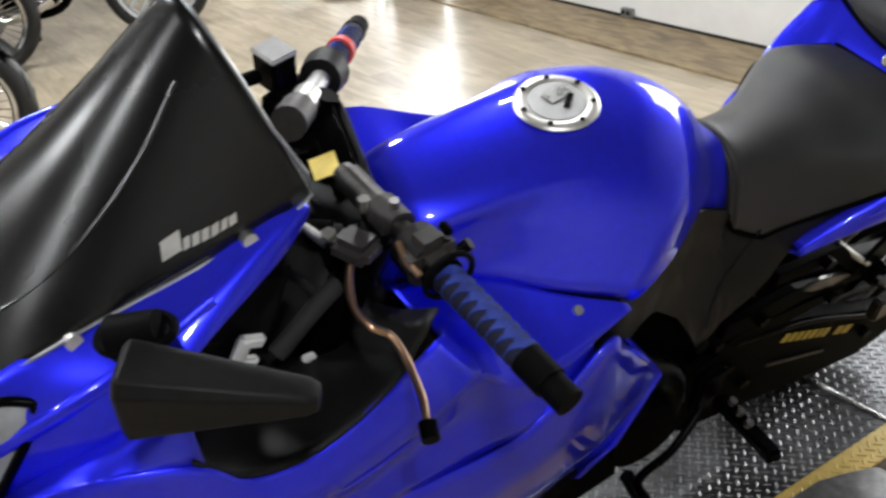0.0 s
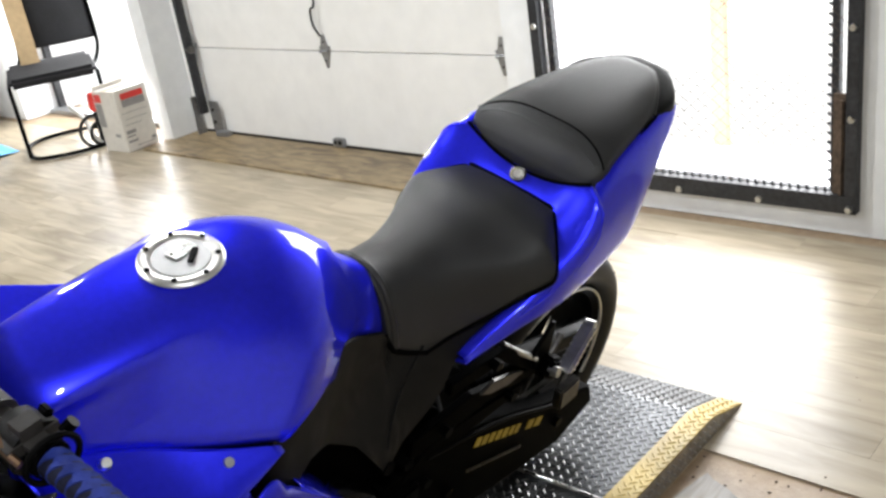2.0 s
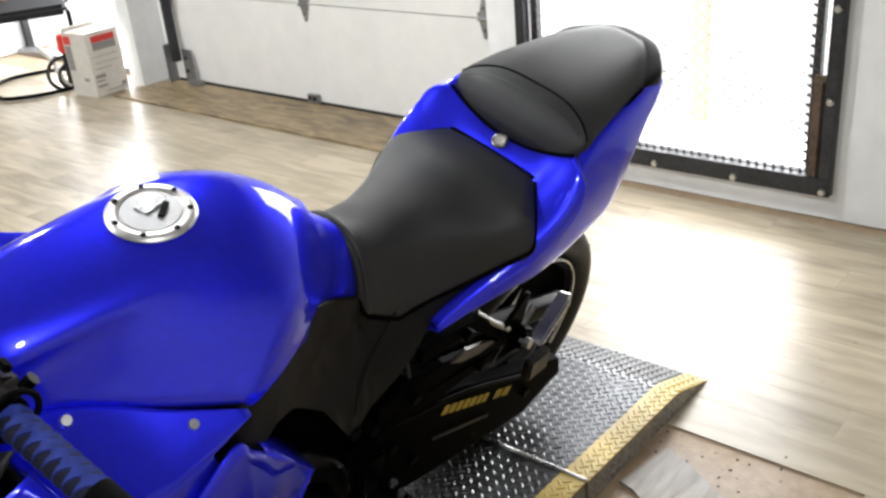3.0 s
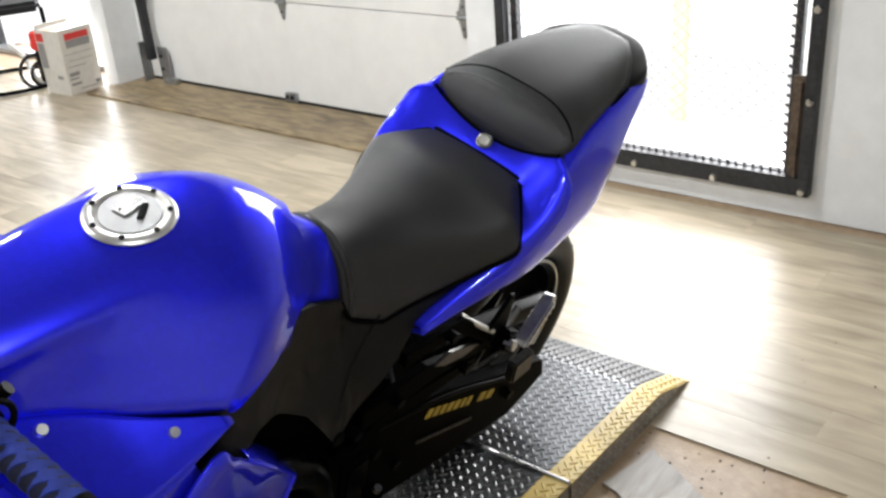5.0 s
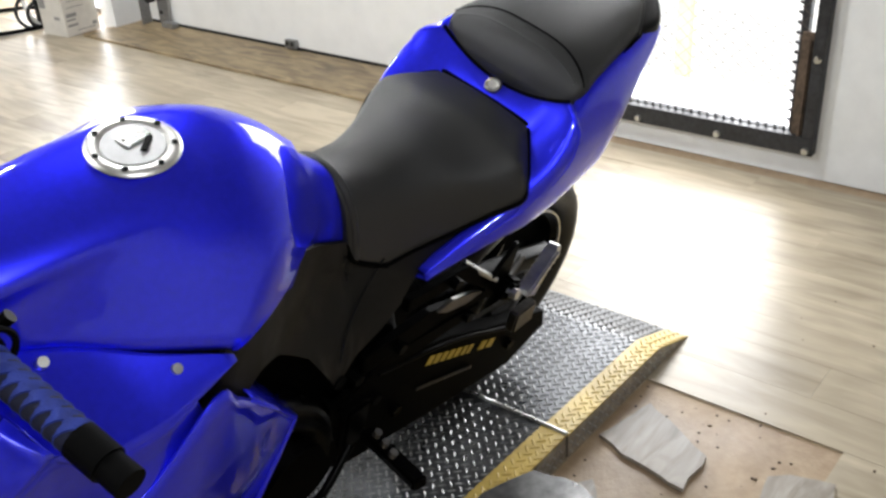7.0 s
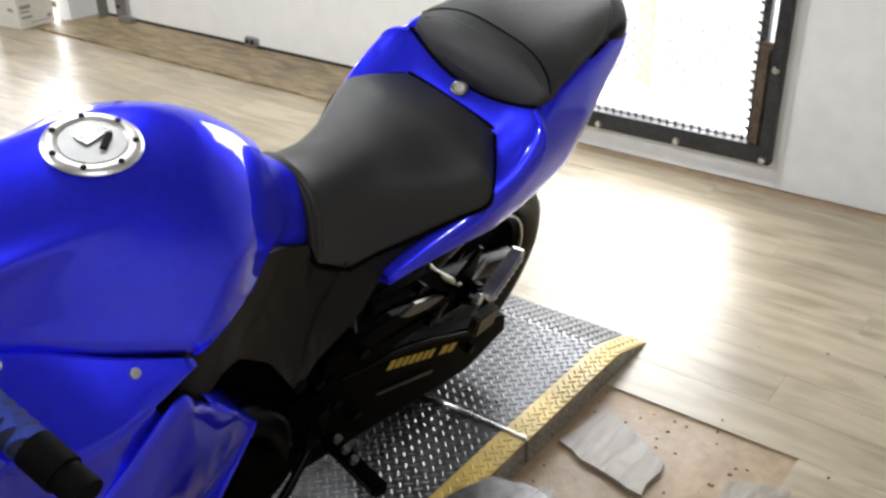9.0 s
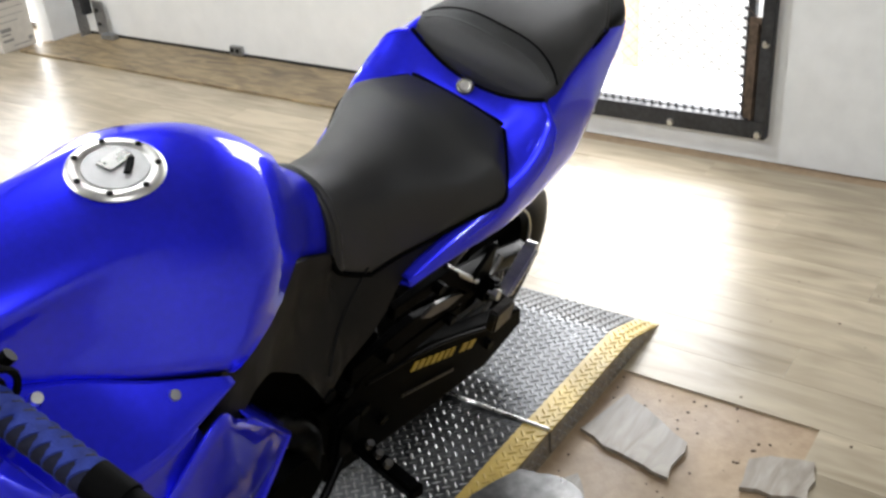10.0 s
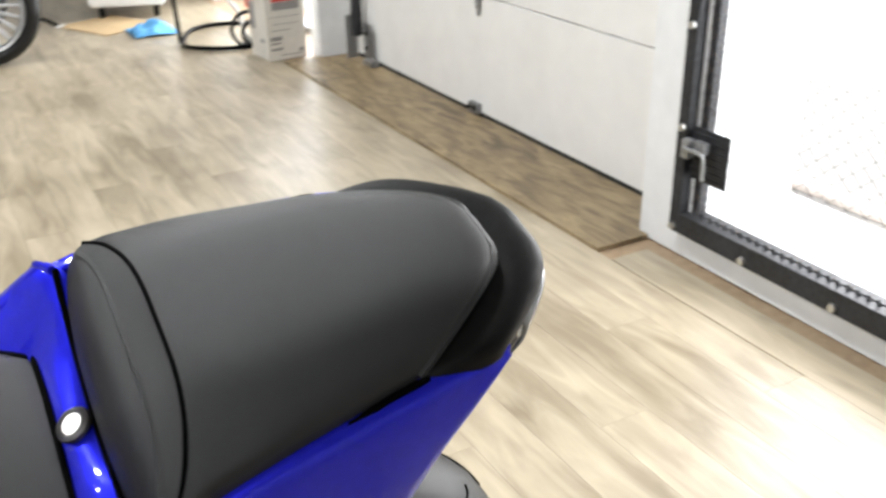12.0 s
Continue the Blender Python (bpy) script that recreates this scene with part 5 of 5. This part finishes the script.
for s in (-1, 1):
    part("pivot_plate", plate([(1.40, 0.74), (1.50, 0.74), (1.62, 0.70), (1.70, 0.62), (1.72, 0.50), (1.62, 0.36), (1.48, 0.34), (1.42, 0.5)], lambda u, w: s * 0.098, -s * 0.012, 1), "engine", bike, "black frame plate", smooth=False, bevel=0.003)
part("airbox", bx((0.34, 0.16, 0.16), (1.42, 0, 0.79), bevel=0.03), "plastic", bike)
part("underseat", bx((0.3, 0.16, 0.09), (1.78, 0, 0.75), bevel=0.02), "plastic", bike)
part("tail_tray", bx((0.28, 0.16, 0.05), (2.05, 0, 0.83), (0, -14, 0), bevel=0.015), "plastic", bike)
part("bellypan", bx((0.5, 0.2, 0.08), (1.15, 0, 0.36), bevel=0.03), "satin", bike)
peg = part("rider_peg", bx((0.024, 0.14, 0.02), (1.578, -0.228, 0.541), (-18, 0, -14), bevel=0.004), "satin", bike, "black drilled rider foot peg")
for k in range(3):
    part("peg_hole", rod((1.582 - 0.008 * k, -0.19 - 0.022 * k, 0.549 + 0.007 * k), (1.584 - 0.008 * k, -0.192 - 0.022 * k, 0.558 + 0.007 * k), 0.006), "steel", peg)
part("peg_bracket", bx((0.05, 0.02, 0.09), (1.575, -0.15, 0.545), bevel=0.006), "satin", bike)
part("shift_lever", tube([(1.565, -0.16, 0.51), (1.5, -0.18, 0.48), (1.43, -0.19, 0.47), (1.42, -0.23, 0.47)], 0.007), "satin", bike)
part("side_stand", tube([(1.50, -0.12, 0.32), (1.56, -0.22, 0.16), (1.62, -0.30, 0.02 + 0.118)], 0.013), "satin", bike)
part("stand_foot", bx((0.06, 0.05, 0.01), (1.63, -0.31, 0.133), (-21, 0, 0), bevel=0.003), "satin", bike)


# ---- things by the entrance ----
# cantilever visitor chair in black
chair = empty("visitor_chair", "black padded visitor chair on a black tubular base", "chair", pose(3.67, 6.12, 0, 0, 0, -25) @ Matrix.Scale(1.08, 4))
part("seat", bx((0.5, 0.46, 0.06), (0.0, 0.02, 0.47), (4, 0, 0), bevel=0.022), "blackcloth", chair)
part("backrest", skin([[(x + 0.09, 0.27 + 0.06 * (z - 0.55) - 0.03 * (1 - (x / 0.22) ** 2) + 0.03, z) for x in np.linspace(-0.22, 0.22, 5)] for z in (0.58, 0.68, 0.80, 0.92)], 4, 4), "blackcloth", chair, solid=0.02)
for s in (-1, 1):
    part("back_tube", tube([(0.09 + s * 0.23, 0.3, 0.92), (0.09 + s * 0.235, 0.285, 0.6), (0.07 + s * 0.24, 0.27, 0.5), (0.03 + s * 0.24, 0.2, 0.44), (s * 0.24, 0.1, 0.435)], 0.0125), "satin", chair)
    part("leg", tube([(s * 0.25, 0.2, 0.44), (s * 0.25, -0.16, 0.44), (s * 0.25, -0.22, 0.4), (s * 0.25, -0.16, 0.05), (s * 0.25, -0.1, 0.014)], 0.0125), "satin", chair)
part("base_ring", tube([(0.25, -0.1, 0.014), (0.25, 0.16, 0.014), (0.16, 0.3, 0.014), (0, 0.34, 0.014), (-0.16, 0.3, 0.014), (-0.25, 0.16, 0.014), (-0.25, -0.1, 0.014)], 0.0125), "satin", chair)
part("base_bow", tube([(0.25, -0.1, 0.014), (0.2, -0.24, 0.014), (0, -0.3, 0.014), (-0.2, -0.24, 0.014), (-0.25, -0.1, 0.014)], 0.0125), "satin", chair)
board = empty("wooden_board", "pale wooden board leaning on the visitor chair", "board", pose(3.58, 6.25, 0.54, 0, 0, -25))
part("panel", bx((0.12, 0.02, 0.6), (0.03, 0.12, 0.3), (-4, 0, 0), bevel=0.003), "card", board)

# printed carton
carton = empty("carton", "off-white printed shipping carton with red band on the floor", "box", pose(3.783, 5.544, 0, 0, 0, 4))
CW, CD, CH = 0.235, 0.235, 0.39
part("body", bx((CW, CD, CH), (0, 0, CH / 2 + 0.001), bevel=0.003), "carton", carton, smooth=False)
part("top_flap", bx((CW - 0.01, 0.004, 0.03), (0, CD / 2 - 0.012, CH + 0.012), (20, 0, 0)), "carton", carton, "half-open cardboard flap", smooth=False)
part("red_band", bx((0.002, 0.07, 0.05), (-CW / 2 - 0.0012, 0.07, 0.345)), "red", carton, smooth=False)
part("red_band", bx((0.165, 0.002, 0.038), (0.005, -CD / 2 - 0.0012, 0.348)), "red", carton, smooth=False)
part("photo_panel", bx((0.165, 0.002, 0.045), (0.005, -CD / 2 - 0.0012, 0.304)), "ink", carton, smooth=False)
part("photo_panel", bx((0.002, 0.06, 0.15), (-CW / 2 - 0.0012, 0.075, 0.235)), "ink", carton, smooth=False)
for x, l, z, h in ((-0.10, 0.19, 0.245, 0.003), (-0.08, 0.16, 0.205, 0.003), (-0.09, 0.12, 0.17, 0.004), (-0.10, 0.07, 0.125, 0.022), (-0.10, 0.06, 0.098, 0.01), (-0.10, 0.07, 0.066, 0.014), (-0.04, 0.13, 0.03, 0.005), (0.07, 0.03, 0.05, 0.02)):
    part("print_bar", bx((l, 0.002, h), (x + l / 2, -CD / 2 - 0.0012, z)), "ink", carton, smooth=False)
part("print_bar", bx((0.002, 0.05, 0.02), (-CW / 2 - 0.0012, -0.05, 0.11)), "ink", carton, smooth=False)
part("tape", bx((CW + 0.002, 0.05, 0.0015), (0, 0, CH + 0.0018)), "card", carton, smooth=False)

bag = empty("cable_bundle", "black cables and red plug heap behind the carton", "cables", pose(3.70, 5.83, 0))
part("coil", torus(0.1, 0.012, 32, 8, "Y", (0, 0, 0.11)), "seal", bag)
part("coil", torus(0.075, 0.012, 32, 8, "Y", (0.03, -0.03, 0.09)), "seal", bag)
part("plug", bx((0.06, 0.05, 0.12), (0.02, -0.05, 0.3), (6, 0, 10), bevel=0.01), "red", bag)
part("stem", bx((0.05, 0.05, 0.2), (0.03, -0.05, 0.14), bevel=0.008), "plastic", bag)
part("tie", tube([(-0.1, 0.05, 0.3), (-0.04, 0.02, 0.2), (-0.03, -0.02, 0.1), (0.02, -0.02, 0.02)], 0.014), "white", bag)

# blue rag and cardboard sheet
rag = empty("rag", "crumpled light blue rag on the floor", "rag", pose(3.29, 6.55, 0.002))
rng = random.Random(5)
rows = [[((i - 3) * 0.045, (j - 3) * 0.05, 0.004 + max(0, 0.075 * math.exp(-((i - 3) ** 2 + (j - 3) ** 2) / 5.0) + 0.02 * rng.uniform(-1, 1) * (0 < i < 6 and 0 < j < 6))) for j in range(7)] for i in range(7)]
part("cloth", skin(rows, 3, 3), "cloth", rag, solid=0.003)
sheet_ob = part("cardboard_sheet", bx((0.42, 0.5, 0.006), (0, 0, 0.004)), "card", smooth=False)
sheet_ob.matrix_world = pose(3.10, 6.91, 0, 0, 0, 25)
tagged(sheet_ob, "flat brown cardboard sheet lying on the floor", "cardboard")

# white cabinet on casters with a dark screen
cab = empty("cabinet", "white cabinet on casters with a dark glass door", "cabinet", pose(3.363, 7.317, 0, 0, 0, -20))
part("body", bx((0.5, 0.6, 0.95), (0, 0, 0.56), bevel=0.015), "white", cab)
part("glass_door", bx((0.38, 0.006, 0.4), (0.0, -0.303, 0.62), bevel=0.002), "screen", cab, "dark glass door")
part("drawer_line", bx((0.44, 0.004, 0.012), (0, -0.302, 0.2)), "ink", cab, smooth=False)
for x in (-0.18, 0.18):
    for y in (-0.22, 0.22):
        part("caster", rod((x - 0.015, y, 0.04), (x + 0.015, y, 0.04), 0.04, n=20), "rubber", cab)


# ---- parked motorcycles ----
def parked(m, spokes, label, paint):
    b = empty("parked_motorcycle", label, "motorcycle", m, "parked motorcycles")
    mat = "chrome" if spokes > 30 else "silver"
    w1 = wheel("front_wheel", (0, 0, 0.33), 0.33, 0.12, 0.2, spokes, b, mat, mat)
    part("brake_disc", torus(0.12, 0.02, 48, 6, "Y", (0, -0.07, 0), squash=0.15), "steel", w1)
    wheel("rear_wheel", (1.5, 0, 0.32), 0.32, 0.15, 0.2, spokes, b, mat, mat)
    for s in (-1, 1):
        part("fork_leg", rod((0, s * 0.1, 0.33), (0.32, s * 0.1, 1.0), 0.024), "chrome", b)
        part("exhaust", tube([(0.6, s * 0.16, 0.35), (0.9, s * 0.2, 0.28), (1.6, s * 0.22, 0.3)], 0.045), "chrome", b)
    part("front_fender", skin([[(0.36 * math.cos(a), v * 0.075 * (1 - 0.1 * abs(v)), 0.33 + (0.37 - 0.02 * v * v) * math.sin(a)) for v in np.linspace(-1, 1, 7)] for a in np.radians((35, 65, 95, 125, 150))], 4, 3), paint, b, solid=0.003)
    part("rear_fender", skin([[(1.5 + 0.38 * math.cos(a), v * 0.09, 0.32 + (0.39 - 0.02 * v * v) * math.sin(a)) for v in np.linspace(-1, 1, 7)] for a in np.radians((-5, 30, 65, 100, 140))], 4, 3), paint, b, solid=0.003)
    part("tank", skin([both(u, [(0, t), (h * 0.6, t - 0.015), (h, t - 0.08), (h * 0.9, t - 0.17), (h * 0.4, t - 0.2)]) for u, h, t in ((0.42, 0.06, 0.98), (0.52, 0.13, 1.02), (0.7, 0.15, 1.0), (0.9, 0.09, 0.9))], 5, 4, cap=True), paint, b)
    part("seat", skin([both(u, [(0, t), (h * 0.7, t - 0.01), (h, t - 0.06), (h * 0.9, t - 0.1)]) for u, h, t in ((0.88, 0.08, 0.84), (1.05, 0.15, 0.78), (1.25, 0.16, 0.8), (1.5, 0.12, 0.86))], 5, 4, cap=True), "seat", b)
    part("engine", bx((0.42, 0.3, 0.36), (0.75, 0, 0.48), bevel=0.05), "engine", b)
    part("frame_tube", tube([(0.32, 0, 0.95), (0.45, 0, 0.5), (0.6, 0, 0.25), (1.0, 0, 0.25), (1.4, 0, 0.33)], 0.025), "satin", b)
    part("handlebar", tube([(0.5, -0.4, 1.1), (0.38, -0.25, 1.12), (0.34, 0, 1.05), (0.38, 0.25, 1.12), (0.5, 0.4, 1.1)], 0.014), "chrome", b)
    part("headlight", rod((0.16, 0, 0.92), (0.3, 0, 0.92), 0.09, 0.06, 24), "chrome", b)
    part("side_stand", tube([(0.8, -0.14, 0.25), (0.82, -0.25, 0.12), (0.84, -0.33, 0.01)], 0.012), "satin", b)
    return b


parked(pose(2.298, 6.216, 0, 0, 0, 160), 20, "parked cruiser motorcycle with cast alloy wheels", "satin")
parked(pose(0.868, 4.43, 0, 0, 0, 160), 36, "parked motorcycle with chrome spoked wheels and dark fenders", "satin")
parked(pose(1.246, 6.198, 0, 0, 0, 165), 36, "parked motorcycle with a pale spoked front wheel", "white")
prop = empty("prop_stand", "black steel prop stand with a pale foot on the floor", "stand", pose(2.803, 7.037, 0, 0, 0, 175))
part("arm", tube([(0.0, 0.0, 0.012), (0.08, 0.0, 0.06), (0.17, 0.01, 0.09), (0.2, 0.02, 0.16)], 0.012), "satin", prop)
part("foot", bx((0.06, 0.04, 0.012), (-0.01, 0, 0.007), bevel=0.003), "white", prop)
part("brace", rod((0.17, 0.01, 0.09), (0.17, 0.03, 0.0), 0.012), "satin", prop)

# ---- unseen lamp bodies, added to give the shop lamps a housing ----
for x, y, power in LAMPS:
    body = empty("added_lamp_body", "unseen round white housing added above a ceiling lamp", "ceiling light", pose(x, y, 2.86), "shop lamps")
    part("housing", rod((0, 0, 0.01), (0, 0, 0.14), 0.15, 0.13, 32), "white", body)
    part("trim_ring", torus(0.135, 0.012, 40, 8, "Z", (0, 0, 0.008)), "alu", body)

# ---- grit on the torn patch and the floor ----
rng = random.Random(21)
bm = bmesh.new()
for k in range(110):
    if k < 70:
        x, y = rng.uniform(2.0, 2.56), rng.uniform(0.52, 0.98)
    else:
        x, y = rng.uniform(2.3, 3.5), rng.uniform(-0.3, 0.98)
    r = rng.uniform(0.0012, 0.0042)
    bmesh.ops.create_icosphere(bm, subdivisions=1, radius=r, matrix=Matrix.Translation((x, y, r * 0.25 - (0.006 if 1.9 < x < 2.57 and 0.512 < y < 0.99 else 0))) @ Matrix.Rotation(rng.uniform(0, 6), 4, "Z") @ Matrix.Diagonal((rng.uniform(0.6, 1.9), 1, 0.45, 1)))
grit = part("floor_grit", bm, "rust", smooth=False)
tagged(grit, "dark crumbs of grit scattered on the torn floor", "grit", kind="stuff")

# ---- floor pieces, last ----
def prism(pts, z0, z1, noise_amp=0.0):
    bm = bmesh.new()
    lo, hi = [bm.verts.new((x, y, z0)) for x, y in pts], [bm.verts.new((x, y, z1)) for x, y in pts]
    bm.faces.new(lo[::-1]), bm.faces.new(hi)
    for k in range(len(pts)):
        bm.faces.new((lo[k], lo[(k + 1) % len(pts)], hi[(k + 1) % len(pts)], hi[k]))
    return bm


def ragged(corners, step=0.03, amp=0.006, seed=1):
    r, out = random.Random(seed), []
    for (x0, y0), (x1, y1) in zip(corners, corners[1:] + corners[:1]):
        n = max(1, int(math.hypot(x1 - x0, y1 - y0) / step))
        for k in range(n):
            j = amp if k else 0
            out.append((x0 + (x1 - x0) * k / n + r.uniform(-j, j), y0 + (y1 - y0) * k / n + r.uniform(-j, j)))
    return out


SCRAPS = [
    [(2.31, 0.975), (2.48, 0.935), (2.42, 0.82), (2.38, 0.745), (2.255, 0.738), (2.28, 0.90)],
    [(2.394, 0.611), (2.426, 0.575), (2.45, 0.488), (2.33, 0.47), (2.30, 0.60)],
    [(2.125, 0.957), (2.171, 0.908), (2.11, 0.86), (2.06, 0.93), (2.085, 0.975)],
]
for k, c in enumerate(SCRAPS):
    t = part("vinyl_scrap", prism(ragged(c, seed=k), -0.004, 0.006 + 0.001 * k), "slate", smooth=False)
    tagged(t, "torn grey stone-look vinyl scrap on the floor", "vinyl scrap", "torn vinyl scraps")

PW, PL, GAP = 0.147, 1.22, 0.0009
shapes = {}


def plank_mesh(w, l):
    key = (round(w, 4), round(l, 4))
    if key not in shapes:
        bm = bx((w - GAP, l - GAP, 0.006), bevel=0.0)
        mesh = bpy.data.meshes.new("plank")
        bm.to_mesh(mesh)
        bm.free()
        mesh.materials.append(M["plank"])
        shapes[key] = mesh
    return shapes[key]


for i in range(35):  # rows of planks, up to a bare strip along the wall
    x0 = -1.252 + i * PW
    off = (i * 0.437) % PL
    y = -2.2 - off
    while y < 9.4:
        cuts = [(y, min(y + PL, 9.5))]
        if 1.9 < x0 + PW / 2 < 2.57:
            cuts = [c for c in ((y, min(y + PL, 0.512)), (max(y, 0.993), y + PL)) if c[1] - c[0] > 0.03]
        for a, c in cuts:
            w = PW if x0 + PW < 3.742 or c < 2.53 or a > 5.36 else max(0.02, 3.742 - x0)
            if x0 > 3.742 and 2.53 < (a + c) / 2 < 5.36:
                continue
            ob = new("plank", plank_mesh(w, c - a))
            ob.location = (x0 + w / 2, (a + c) / 2, -0.003)
            ob.parent = floor
            ob.matrix_parent_inverse = floor.matrix_world.inverted()
        y += PL
